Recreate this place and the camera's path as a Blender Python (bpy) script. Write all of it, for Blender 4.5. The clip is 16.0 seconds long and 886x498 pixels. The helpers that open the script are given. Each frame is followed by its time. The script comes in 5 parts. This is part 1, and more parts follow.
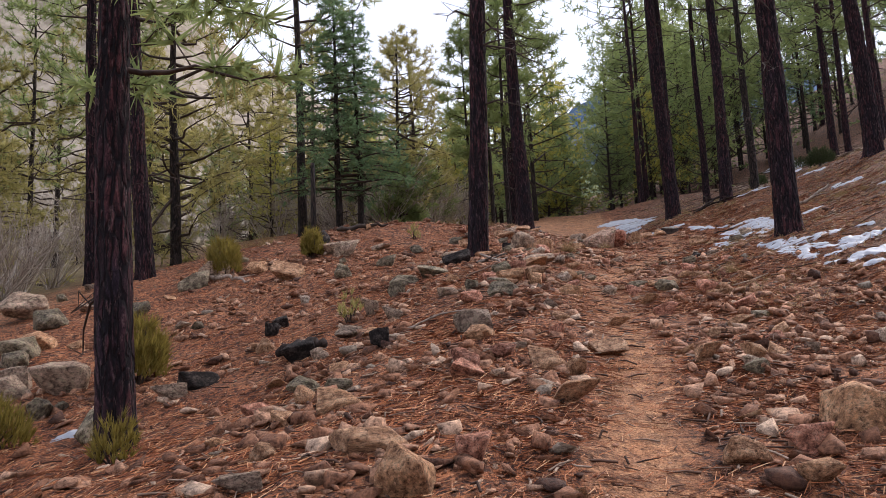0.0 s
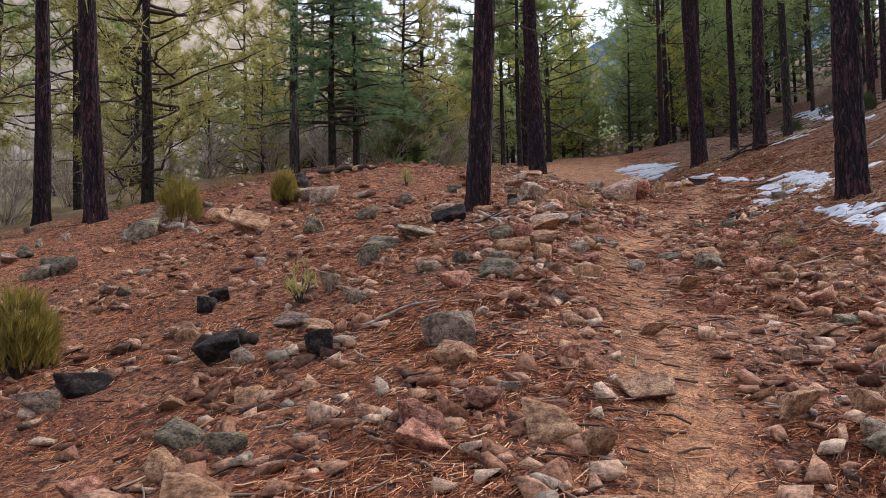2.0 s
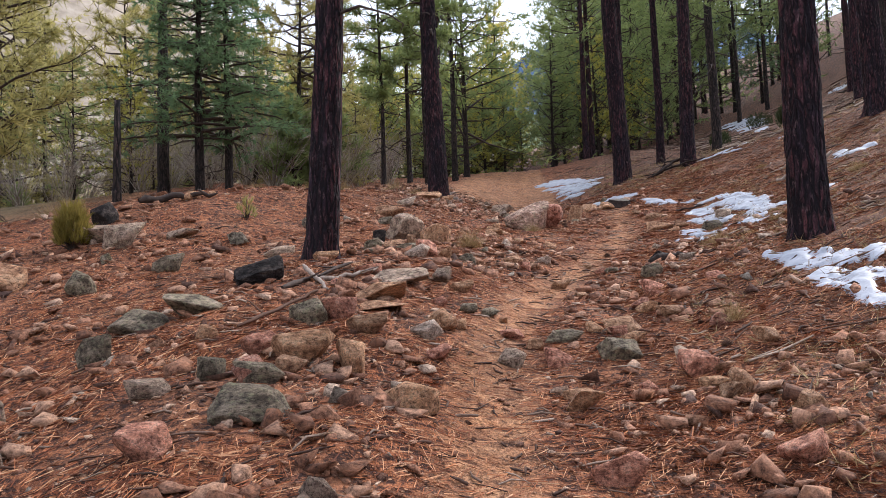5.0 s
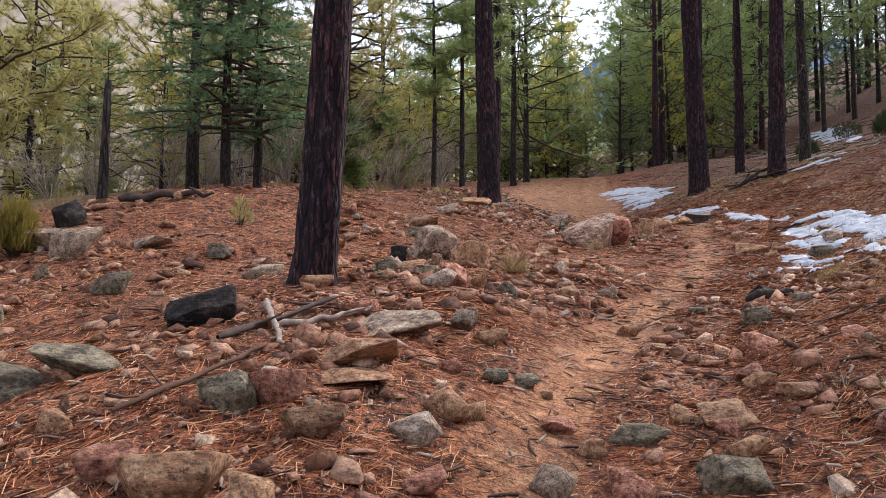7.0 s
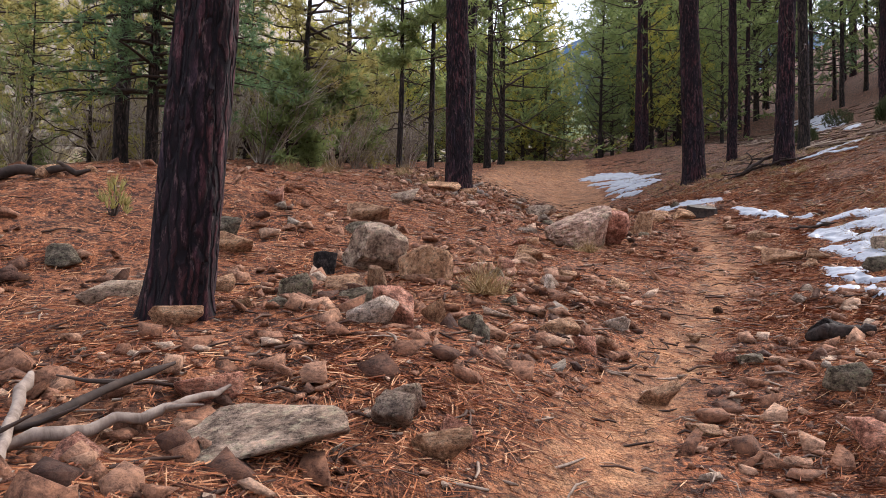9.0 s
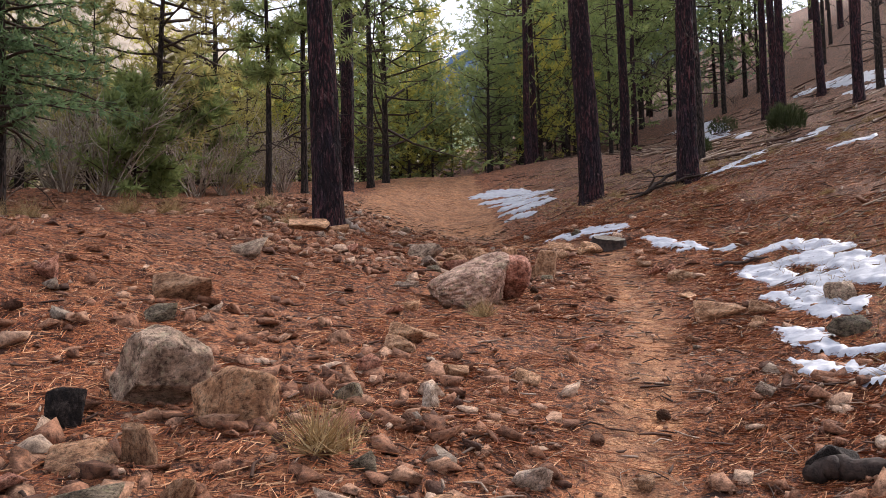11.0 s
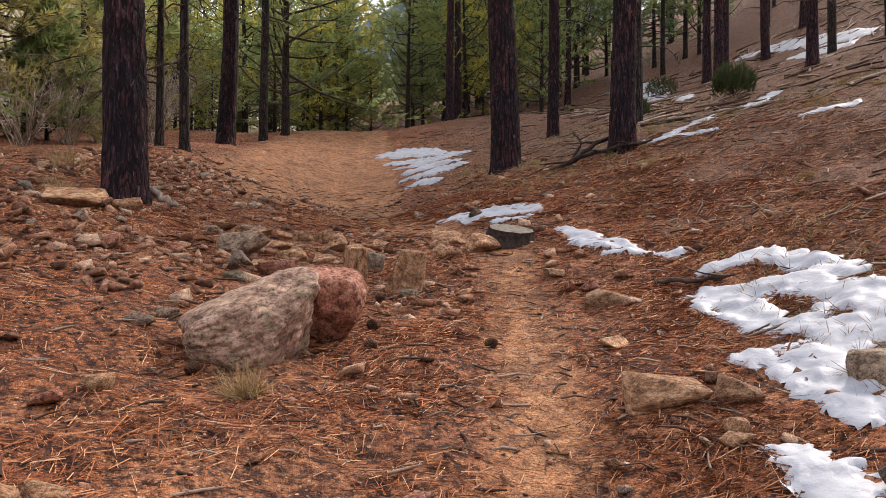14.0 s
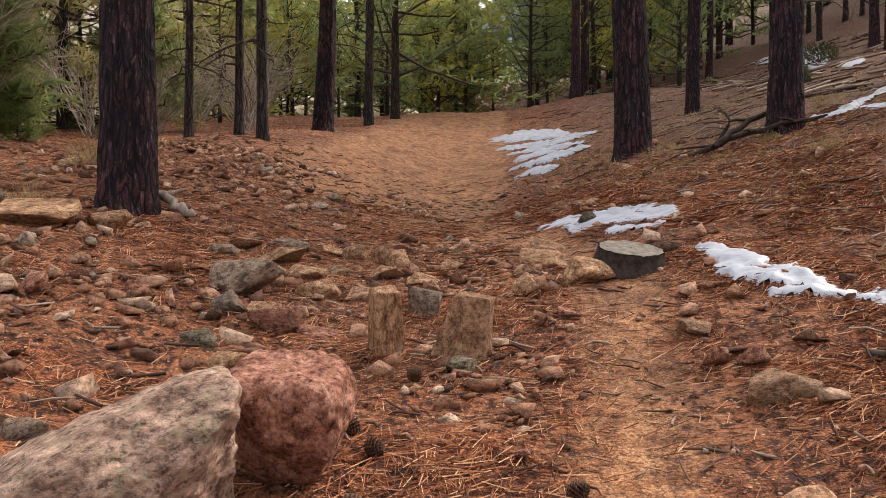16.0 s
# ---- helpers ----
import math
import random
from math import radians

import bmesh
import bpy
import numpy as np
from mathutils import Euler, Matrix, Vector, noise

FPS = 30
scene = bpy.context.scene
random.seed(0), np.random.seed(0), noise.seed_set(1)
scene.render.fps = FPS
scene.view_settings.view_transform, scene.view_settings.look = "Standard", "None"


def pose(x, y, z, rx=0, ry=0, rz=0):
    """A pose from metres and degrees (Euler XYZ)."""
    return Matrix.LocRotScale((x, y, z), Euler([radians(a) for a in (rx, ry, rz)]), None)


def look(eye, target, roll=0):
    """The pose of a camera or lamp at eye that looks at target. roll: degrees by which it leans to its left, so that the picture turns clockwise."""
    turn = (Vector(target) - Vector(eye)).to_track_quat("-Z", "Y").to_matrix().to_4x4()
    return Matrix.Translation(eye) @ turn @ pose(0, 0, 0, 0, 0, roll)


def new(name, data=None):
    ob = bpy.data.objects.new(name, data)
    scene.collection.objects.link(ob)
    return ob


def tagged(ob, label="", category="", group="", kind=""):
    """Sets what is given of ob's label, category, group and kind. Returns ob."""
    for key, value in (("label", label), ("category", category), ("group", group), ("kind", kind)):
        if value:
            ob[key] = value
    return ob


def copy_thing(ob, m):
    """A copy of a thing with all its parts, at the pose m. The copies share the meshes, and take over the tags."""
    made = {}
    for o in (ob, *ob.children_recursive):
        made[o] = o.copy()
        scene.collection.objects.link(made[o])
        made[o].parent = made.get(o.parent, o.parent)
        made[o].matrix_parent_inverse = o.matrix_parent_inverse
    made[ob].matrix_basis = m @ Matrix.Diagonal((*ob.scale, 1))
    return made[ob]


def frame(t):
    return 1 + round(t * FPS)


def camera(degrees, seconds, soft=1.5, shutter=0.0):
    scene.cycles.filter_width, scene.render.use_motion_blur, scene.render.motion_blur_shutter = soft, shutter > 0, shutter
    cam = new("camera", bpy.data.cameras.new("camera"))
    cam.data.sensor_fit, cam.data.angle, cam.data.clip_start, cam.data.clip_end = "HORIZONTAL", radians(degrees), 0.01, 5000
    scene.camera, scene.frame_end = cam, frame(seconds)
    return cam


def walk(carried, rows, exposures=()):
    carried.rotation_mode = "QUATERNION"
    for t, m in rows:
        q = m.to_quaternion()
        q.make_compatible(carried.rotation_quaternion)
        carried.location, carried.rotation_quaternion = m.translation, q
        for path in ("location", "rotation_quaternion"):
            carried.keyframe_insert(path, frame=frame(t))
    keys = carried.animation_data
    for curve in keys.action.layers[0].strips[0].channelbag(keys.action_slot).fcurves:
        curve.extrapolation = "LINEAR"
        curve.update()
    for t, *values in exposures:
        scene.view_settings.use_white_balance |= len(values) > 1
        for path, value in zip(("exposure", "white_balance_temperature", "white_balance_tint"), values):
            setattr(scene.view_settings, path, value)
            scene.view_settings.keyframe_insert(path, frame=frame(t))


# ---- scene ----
cam = camera(54.3, 16.0, soft=0.8)
METRES, EYE, TILT, LEAN, TURN = 20.0, 1.5, 10.8, 0.0, 0.0
ROWS = [
    (0.0, 0.0, 0.0, 0.0, -0.14, -2.66, 3.1),
    (0.5, 0.0044, 0.0293, 0.0022, 2.86, -2.54, 1.61),
    (1.0, 0.0091, 0.062, 0.0032, 4.48, -2.4, 1.97),
    (1.5, 0.0139, 0.0923, 0.0038, 4.82, -5.26, 2.25),
    (2.0, 0.0152, 0.124, 0.0068, 0.76, -6.94, 1.35),
    (2.5, 0.0229, 0.1521, 0.0077, -3.1, -8.02, 0.59),
    (3.0, 0.029, 0.177, 0.0118, -6.08, -8.32, 0.13),
    (3.5, 0.0408, 0.2022, 0.0123, -7.0, -6.21, 1.11),
    (6.0, 0.0832, 0.3537, 0.0108, -0.55, -6.38, 1.3),
    (6.5, 0.087, 0.3827, 0.009, 0.39, -6.14, 1.0),
    (7.0, 0.0919, 0.4155, 0.009, 0.61, -6.06, -0.06),
    (7.5, 0.0965, 0.4477, 0.0075, 0.33, -7.45, -1.94),
    (8.0, 0.0983, 0.4821, 0.0072, -0.04, -7.9, -1.45),
    (10.5, 0.1134, 0.6323, 0.0123, -5.03, -6.33, -0.98),
    (11.0, 0.1221, 0.6615, 0.0178, -8.34, -6.53, -0.13),
    (11.5, 0.1333, 0.6906, 0.0186, -12.4, -6.15, -2.37),
    (12.0, 0.1468, 0.7182, 0.0164, -15.12, -6.83, -5.09),
    (12.5, 0.1608, 0.7486, 0.0153, -17.96, -7.5, -6.21),
    (13.0, 0.173, 0.7758, 0.0175, -18.05, -7.66, -4.15),
    (13.5, 0.1865, 0.8033, 0.0168, -14.68, -8.22, -2.75),
    (14.0, 0.199, 0.8341, 0.0165, -12.42, -9.44, -2.49),
    (14.5, 0.2137, 0.8626, 0.0174, -9.79, -10.69, -2.24),
    (15.0, 0.2224, 0.8931, 0.0156, -8.24, -10.81, -2.84),
    (15.5, 0.2341, 0.9261, 0.0135, -6.95, -10.29, -2.5),
    (16.0, 0.2433, 0.9584, 0.0134, -3.76, -10.97, -0.74),
]
walk(cam, [(t, pose(0, 0, EYE, TILT, LEAN, TURN) @ pose(METRES * x, METRES * y, METRES * z, 90 + pitch, roll, yaw)) for t, x, y, z, yaw, pitch, roll in ROWS], exposures=[(0.0, 0.22, 6250, 18), (3.0, 0.48, 6000, 15), (7.0, 0.60, 6100, 16), (12.5, 0.52, 6650, 19), (16.0, 0.72, 7000, 15)])

# ---------------------------------------------------------------- light
SUN_ELEVATION, SUN_TURN = 40.0, 50.0
world = bpy.data.worlds.new("overcast_sky")
world.use_nodes = True
scene.world = world
wn, wl = world.node_tree.nodes, world.node_tree.links
wn.clear()
sky = wn.new("ShaderNodeTexSky")
sky.sky_type, sky.sun_disc = "NISHITA", False
sky.sun_elevation, sky.sun_rotation = radians(SUN_ELEVATION), radians(SUN_TURN)
cloud = wn.new("ShaderNodeTexNoise")
cloud.inputs["Scale"].default_value, cloud.inputs["Detail"].default_value = 2.2, 5.0
cloud_ramp = wn.new("ShaderNodeValToRGB")
cloud_ramp.color_ramp.elements[0].color = (8.8, 9.5, 10.8, 1)
cloud_ramp.color_ramp.elements[1].color = (11.6, 12.1, 13.0, 1)
cover = wn.new("ShaderNodeMix")
cover.data_type = "RGBA"
cover.inputs["Factor"].default_value = 0.8
background = wn.new("ShaderNodeBackground")
background.inputs["Strength"].default_value = 0.112
world_out = wn.new("ShaderNodeOutputWorld")
wl.new(cloud.outputs["Fac"], cloud_ramp.inputs["Fac"])
wl.new(sky.outputs["Color"], cover.inputs["A"])
wl.new(cloud_ramp.outputs["Color"], cover.inputs["B"])
wl.new(cover.outputs["Result"], background.inputs["Color"])
wl.new(background.outputs["Background"], world_out.inputs["Surface"])

sun_lamp = bpy.data.lights.new("sun", "SUN")
sun_lamp.energy, sun_lamp.angle, sun_lamp.color = 4.2, radians(14), (1.0, 0.94, 0.85)
sun = new("sun", sun_lamp)
sun_way = Vector((math.sin(radians(SUN_TURN)) * math.cos(radians(SUN_ELEVATION)),
                  math.cos(radians(SUN_TURN)) * math.cos(radians(SUN_ELEVATION)), math.sin(radians(SUN_ELEVATION))))
sun.matrix_world = look(sun_way * 60, (0, 0, 0))

# ---------------------------------------------------------------- materials


def material(name, rough=0.9):
    m = bpy.data.materials.new(name)
    m.use_nodes = True
    b = m.node_tree.nodes["Principled BSDF"]
    b.inputs["Roughness"].default_value = rough
    b.inputs["Specular IOR Level"].default_value = 0.25
    return m, m.node_tree.nodes, m.node_tree.links, b


def noise_node(n, l, coord, scale, detail=5.0, rough=0.55, stretch=(1, 1, 1)):
    mapping = n.new("ShaderNodeMapping")
    mapping.inputs["Scale"].default_value = stretch
    tex = n.new("ShaderNodeTexNoise")
    tex.inputs["Scale"].default_value = scale
    tex.inputs["Detail"].default_value = detail
    tex.inputs["Roughness"].default_value = rough
    l.new(coord, mapping.inputs["Vector"])
    l.new(mapping.outputs["Vector"], tex.inputs["Vector"])
    return tex.outputs["Fac"]


def ramp(n, l, value, *stops):
    r = n.new("ShaderNodeValToRGB")
    e = r.color_ramp.elements
    while len(e) < len(stops):
        e.new(0.5)
    for el, (pos, col) in zip(e, stops):
        el.position, el.color = pos, (*col, 1)
    l.new(value, r.inputs["Fac"])
    return r.outputs["Color"]


def mixed(n, l, fac, a, b, blend="MIX"):
    m = n.new("ShaderNodeMix")
    m.data_type, m.blend_type = "RGBA", blend
    for key, v in (("Factor", fac), ("A", a), ("B", b)):
        if isinstance(v, (int, float)):
            m.inputs[key].default_value = v
        elif isinstance(v, tuple):
            m.inputs[key].default_value = (*v, 1)
        else:
            l.new(v, m.inputs[key])
    return m.outputs["Result"]


def bump(n, l, bsdf, height, strength, distance):
    b = n.new("ShaderNodeBump")
    b.inputs["Strength"].default_value, b.inputs["Distance"].default_value = strength, distance
    l.new(height, b.inputs["Height"])
    l.new(b.outputs["Normal"], bsdf.inputs["Normal"])


def ground_material():
    m, n, l, b = material("forest_floor", 0.95)
    pos = n.new("ShaderNodeTexCoord").outputs["Object"]
    cover_mask = n.new("ShaderNodeAttribute")
    cover_mask.attribute_name = "cover"
    split = n.new("ShaderNodeSeparateColor")
    l.new(cover_mask.outputs["Color"], split.inputs["Color"])
    fine = noise_node(n, l, pos, 60, 4)
    mid = noise_node(n, l, pos, 7, 6, 0.65)
    broad = noise_node(n, l, pos, 0.9, 5)
    # three lays of needle streaks
    s1 = noise_node(n, l, pos, 26, 3, 0.6, (1, 7, 1))
    s2 = noise_node(n, l, pos, 26, 3, 0.6, (7, 1, 1))
    litter = ramp(n, l, s1, (0.36, (0.030, 0.011, 0.006)), (0.48, (0.15, 0.046, 0.019)), (0.56, (0.33, 0.108, 0.040)), (0.66, (0.56, 0.26, 0.12)))
    litter2 = ramp(n, l, s2, (0.38, (0.032, 0.012, 0.007)), (0.51, (0.19, 0.058, 0.022)), (0.63, (0.46, 0.175, 0.070)))
    litter = mixed(n, l, mid, litter, litter2)
    litter = mixed(n, l, ramp(n, l, broad, (0.42, (0, 0, 0)), (0.62, (0.6, 0.6, 0.6))), litter, (0.34, 0.155, 0.080))
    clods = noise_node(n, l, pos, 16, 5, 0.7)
    # Shadow among the needles is painted as dark colour in the clods' hollows.
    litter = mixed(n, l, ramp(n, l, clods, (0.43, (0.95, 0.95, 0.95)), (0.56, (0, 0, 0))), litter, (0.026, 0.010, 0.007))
    chip = cells(n, l, pos, 34, (1, 1, 1))
    chip_col = ramp(n, l, chip.outputs["Color"], (0.15, (0.035, 0.014, 0.009)), (0.45, (0.20, 0.068, 0.030)), (0.7, (0.40, 0.175, 0.085)), (0.95, (0.62, 0.40, 0.25)))
    chips = ramp(n, l, chip.outputs["Distance"], (0.24, (0.75, 0.75, 0.75)), (0.36, (0, 0, 0)))
    litter = mixed(n, l, chips, litter, chip_col)
    grit = cells(n, l, pos, 75, (1, 1, 1))
    dirt = ramp(n, l, mid, (0.32, (0.21, 0.092, 0.042)), (0.5, (0.37, 0.172, 0.080)), (0.68, (0.52, 0.285, 0.145)))
    dirt = mixed(n, l, ramp(n, l, broad, (0.40, (0.55, 0.55, 0.55)), (0.58, (0, 0, 0))), dirt, (0.32, 0.165, 0.092))
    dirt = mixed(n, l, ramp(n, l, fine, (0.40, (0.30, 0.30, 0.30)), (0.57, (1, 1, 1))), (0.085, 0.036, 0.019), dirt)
    # The bare dirt's crevices get painted shadow from the same hollows.
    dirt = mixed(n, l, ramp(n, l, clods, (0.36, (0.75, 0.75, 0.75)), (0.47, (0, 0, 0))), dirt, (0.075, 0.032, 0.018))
    dirt = mixed(n, l, ramp(n, l, grit.outputs["Distance"], (0.22, (0.6, 0.6, 0.6)), (0.40, (0, 0, 0))), dirt, ramp(n, l, grit.outputs["Color"], (0.2, (0.09, 0.042, 0.024)), (0.6, (0.34, 0.165, 0.085)), (0.95, (0.60, 0.42, 0.28))))
    dry = ramp(n, l, s2, (0.39, (0.016, 0.008, 0.006)), (0.5, (0.085, 0.037, 0.022)), (0.62, (0.21, 0.108, 0.063)))
    dry = mixed(n, l, mixed(n, l, 0.6, (0, 0, 0), chips), dry, chip_col)
    col = mixed(n, l, split.outputs["Blue"], litter, dry)
    edge = mixed(n, l, mid, (0, 0, 0), split.outputs["Red"], "LINEAR_LIGHT")
    edge = mixed(n, l, 0.5, edge, clods, "OVERLAY")
    edge = ramp(n, l, edge, (0.20, (0, 0, 0)), (0.50, (1, 1, 1)))
    col = mixed(n, l, edge, col, dirt)
    earth = mixed(n, l, fine, (0.10, 0.065, 0.03), (0.16, 0.11, 0.05))
    earth = mixed(n, l, mid, earth, (0.20, 0.17, 0.10))
    col = mixed(n, l, split.outputs["Green"], col, earth)
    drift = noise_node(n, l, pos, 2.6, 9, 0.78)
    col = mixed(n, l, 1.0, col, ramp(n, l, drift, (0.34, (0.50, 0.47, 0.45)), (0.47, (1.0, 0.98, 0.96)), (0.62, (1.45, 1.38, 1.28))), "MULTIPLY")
    l.new(col, b.inputs["Base Color"])
    h = mixed(n, l, 0.5, s1, s2)
    h = mixed(n, l, 0.4, h, mid)
    h = mixed(n, l, 0.4, h, chips)
    h = mixed(n, l, 0.4, h, clods)
    bump(n, l, b, h, 1.0, 0.06)
    return m


def needle_material(name, dark, mid_c, light, rough=0.7):
    m, n, l, b = material(name, rough)
    geo = n.new("ShaderNodeNewGeometry").outputs["Random Per Island"]
    pos = n.new("ShaderNodeTexCoord").outputs["Object"]
    big = noise_node(n, l, pos, 1.3, 3)
    col = ramp(n, l, geo, (0.0, dark), (0.5, mid_c), (1.0, light))
    col = mixed(n, l, big, mixed(n, l, 0.5, col, dark), col)
    info = n.new("ShaderNodeObjectInfo").outputs["Random"]
    col = mixed(n, l, ramp(n, l, info, (0, (0, 0, 0)), (1, (0.35, 0.35, 0.35))), col, light)
    l.new(col, b.inputs["Base Color"])
    thin = n.new("ShaderNodeBsdfTranslucent")
    l.new(mixed(n, l, 0.25, col, light), thin.inputs["Color"])
    both = n.new("ShaderNodeMixShader")
    both.inputs["Fac"].default_value = 0.55
    l.new(b.outputs["BSDF"], both.inputs[1])
    l.new(thin.outputs["BSDF"], both.inputs[2])
    l.new(both.outputs["Shader"], n["Material Output"].inputs["Surface"])
    return m


def cells(n, l, coord, scale, stretch, feature="F1", jitter=1.0):
    mapping = n.new("ShaderNodeMapping")
    mapping.inputs["Scale"].default_value = stretch
    tex = n.new("ShaderNodeTexVoronoi")
    tex.feature = feature
    tex.inputs["Scale"].default_value = scale
    tex.inputs["Randomness"].default_value = jitter
    l.new(coord, mapping.inputs["Vector"])
    l.new(mapping.outputs["Vector"], tex.inputs["Vector"])
    return tex


def bark_material(name, furrow, plate, plate2):
    m, n, l, b = material(name, 0.92)
    pos = n.new("ShaderNodeTexCoord").outputs["Object"]
    mask = n.new("ShaderNodeAttribute")
    mask.attribute_name = "plate"
    warp = n.new("ShaderNodeTexNoise")
    warp.inputs["Scale"].default_value = 6
    l.new(pos, warp.inputs["Vector"])
    bent = mixed(n, l, 0.06, pos, warp.outputs["Color"], "ADD")
    edge = cells(n, l, bent, 17, (1, 1, 0.13), "DISTANCE_TO_EDGE").outputs["Distance"]
    edge2 = cells(n, l, bent, 46, (1, 1, 0.22), "DISTANCE_TO_EDGE").outputs["Distance"]
    tone = cells(n, l, bent, 17, (1, 1, 0.13)).outputs["Color"]
    flakes = noise_node(n, l, pos, 26, 6, 0.72, (1, 1, 0.28))
    patch = noise_node(n, l, pos, 2.2, 3, 0.5, (1, 1, 0.5))
    col = mixed(n, l, ramp(n, l, patch, (0.40, (0, 0, 0)), (0.62, (1, 1, 1))), plate, plate2)
    col = mixed(n, l, ramp(n, l, tone, (0.2, (0, 0, 0)), (0.9, (0.8, 0.8, 0.8))), col, plate2)
    col = mixed(n, l, ramp(n, l, flakes, (0.38, (0.15, 0.15, 0.15)), (0.58, (1, 1, 1))), furrow, col)
    col = mixed(n, l, ramp(n, l, edge2, (0.02, (0.35, 0.35, 0.35)), (0.10, (1, 1, 1))), furrow, col)
    cracks = ramp(n, l, edge, (0.03, (0, 0, 0)), (0.16, (1, 1, 1)))
    col = mixed(n, l, cracks, furrow, col)
    col = mixed(n, l, mask.outputs["Fac"], furrow, col)
    tips = ramp(n, l, flakes, (0.57, (0, 0, 0)), (0.68, (0.75, 0.75, 0.75)))
    col = mixed(n, l, tips, col, (0.17, 0.105, 0.105))
    l.new(col, b.inputs["Base Color"])
    h = mixed(n, l, 0.3, cracks, flakes)
    bump(n, l, b, h, 1.0, 0.03)
    return m


def rock_material(name, dark, base, light, lichen=None, fine=1.0):
    m, n, l, b = material(name, 0.85)
    pos = n.new("ShaderNodeTexCoord").outputs["Object"]
    a = noise_node(n, l, pos, 4 * fine, 9, 0.75)
    grain = noise_node(n, l, pos, 45 * fine, 4, 0.75)
    col = ramp(n, l, a, (0.39, dark), (0.50, base), (0.61, light))
    streak = noise_node(n, l, pos, 2.2, 6, 0.7, (1, 1, 2.2))
    col = mixed(n, l, ramp(n, l, streak, (0.36, (0.55, 0.55, 0.55)), (0.46, (0, 0, 0))), col, dark)
    col = mixed(n, l, ramp(n, l, grain, (0.34, (0.65, 0.65, 0.65)), (0.48, (1, 1, 1))), dark, col)
    if lichen:
        patch = noise_node(n, l, pos, 9, 6, 0.7)
        col = mixed(n, l, ramp(n, l, patch, (0.53, (0, 0, 0)), (0.60, (0.8, 0.8, 0.8))), col, lichen)
    pits = noise_node(n, l, pos, 13 * fine, 6, 0.78)
    col = mixed(n, l, 1.0, col, ramp(n, l, pits, (0.38, (0.32, 0.29, 0.27)), (0.48, (1, 1, 1)), (0.62, (1.4, 1.35, 1.28))), "MULTIPLY")
    info = n.new("ShaderNodeObjectInfo").outputs["Random"]
    shade = ramp(n, l, info, (0, (0.72, 0.66, 0.62)), (0.35, (1.0, 0.9, 0.82)), (0.75, (1.1, 1.0, 0.9)), (1, (1.25, 1.16, 1.06)))
    col = mixed(n, l, 1.0, col, shade, "MULTIPLY")
    l.new(col, b.inputs["Base Color"])
    h = mixed(n, l, 0.55, a, pits)
    h = mixed(n, l, 0.2, h, grain)
    bump(n, l, b, h, 0.9, 0.11 / fine ** 1.5)
    return m


def plain(name, c1, c2, scale=20, rough=0.85, relief=0.3, stretch=(1, 1, 1)):
    m, n, l, b = material(name, rough)
    pos = n.new("ShaderNodeTexCoord").outputs["Object"]
    a = noise_node(n, l, pos, scale, 6, 0.6, stretch)
    l.new(ramp(n, l, a, (0.3, c1), (0.7, c2)), b.inputs["Base Color"])
    bump(n, l, b, a, relief, 0.02)
    return m


def island_material(name, *stops, stained=False):
    m, n, l, b = material(name, 0.9)
    geo = n.new("ShaderNodeNewGeometry").outputs["Random Per Island"]
    pos = n.new("ShaderNodeTexCoord").outputs["Object"]
    grain = noise_node(n, l, pos, 45, 5, 0.7)
    col = ramp(n, l, geo, *stops)
    col = mixed(n, l, ramp(n, l, grain, (0.32, (0.45, 0.4, 0.38)), (0.62, (1, 1, 1))), (0.07, 0.04, 0.03), col)
    if stained:
        blot = noise_node(n, l, pos, 22, 7, 0.78)
        col = mixed(n, l, 1.0, col, ramp(n, l, blot, (0.36, (0.30, 0.26, 0.24)), (0.48, (0.95, 0.92, 0.9)), (0.60, (1.4, 1.34, 1.26))), "MULTIPLY")
        grain = mixed(n, l, 0.6, grain, blot)
    l.new(col, b.inputs["Base Color"])
    bump(n, l, b, grain, 0.9 if stained else 0.5, 0.035 if stained else 0.01)
    return m


def snow_material():
    m, n, l, b = material("old_snow", 0.55)
    pos = n.new("ShaderNodeTexCoord").outputs["Object"]
    a = noise_node(n, l, pos, 9, 6, 0.6)
    dirt = noise_node(n, l, pos, 48, 4, 0.7)
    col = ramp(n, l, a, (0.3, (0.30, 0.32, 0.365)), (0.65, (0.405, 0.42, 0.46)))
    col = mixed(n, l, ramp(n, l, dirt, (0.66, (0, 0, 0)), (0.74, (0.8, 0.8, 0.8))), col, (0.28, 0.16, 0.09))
    l.new(col, b.inputs["Base Color"])
    b.inputs["Subsurface Weight"].default_value = 0.0
    bump(n, l, b, a, 0.35, 0.03)
    return m


GROUND = ground_material()
FALLEN = island_material("fallen_needles", (0.0, (0.05, 0.015, 0.008)), (0.4, (0.24, 0.070, 0.027)), (0.75, (0.47, 0.165, 0.062)), (1.0, (0.72, 0.42, 0.23)))
PEBBLE = island_material("small_stones", (0.0, (0.07, 0.035, 0.025)), (0.25, (0.25, 0.115, 0.065)), (0.55, (0.38, 0.19, 0.115)), (0.84, (0.50, 0.30, 0.195)), (0.95, (0.62, 0.45, 0.33)), (1.0, (0.24, 0.21, 0.17)), stained=True)
TWIG = island_material("dead_twigs", (0.0, (0.03, 0.017, 0.012)), (0.6, (0.12, 0.065, 0.042)), (1.0, (0.42, 0.32, 0.24)))
BARK = bark_material("pine_bark", (0.006, 0.004, 0.006), (0.036, 0.023, 0.036), (0.11, 0.034, 0.036))
BARK_GREY = bark_material("grey_pine_bark", (0.010, 0.008, 0.008), (0.045, 0.034, 0.029), (0.085, 0.058, 0.045))
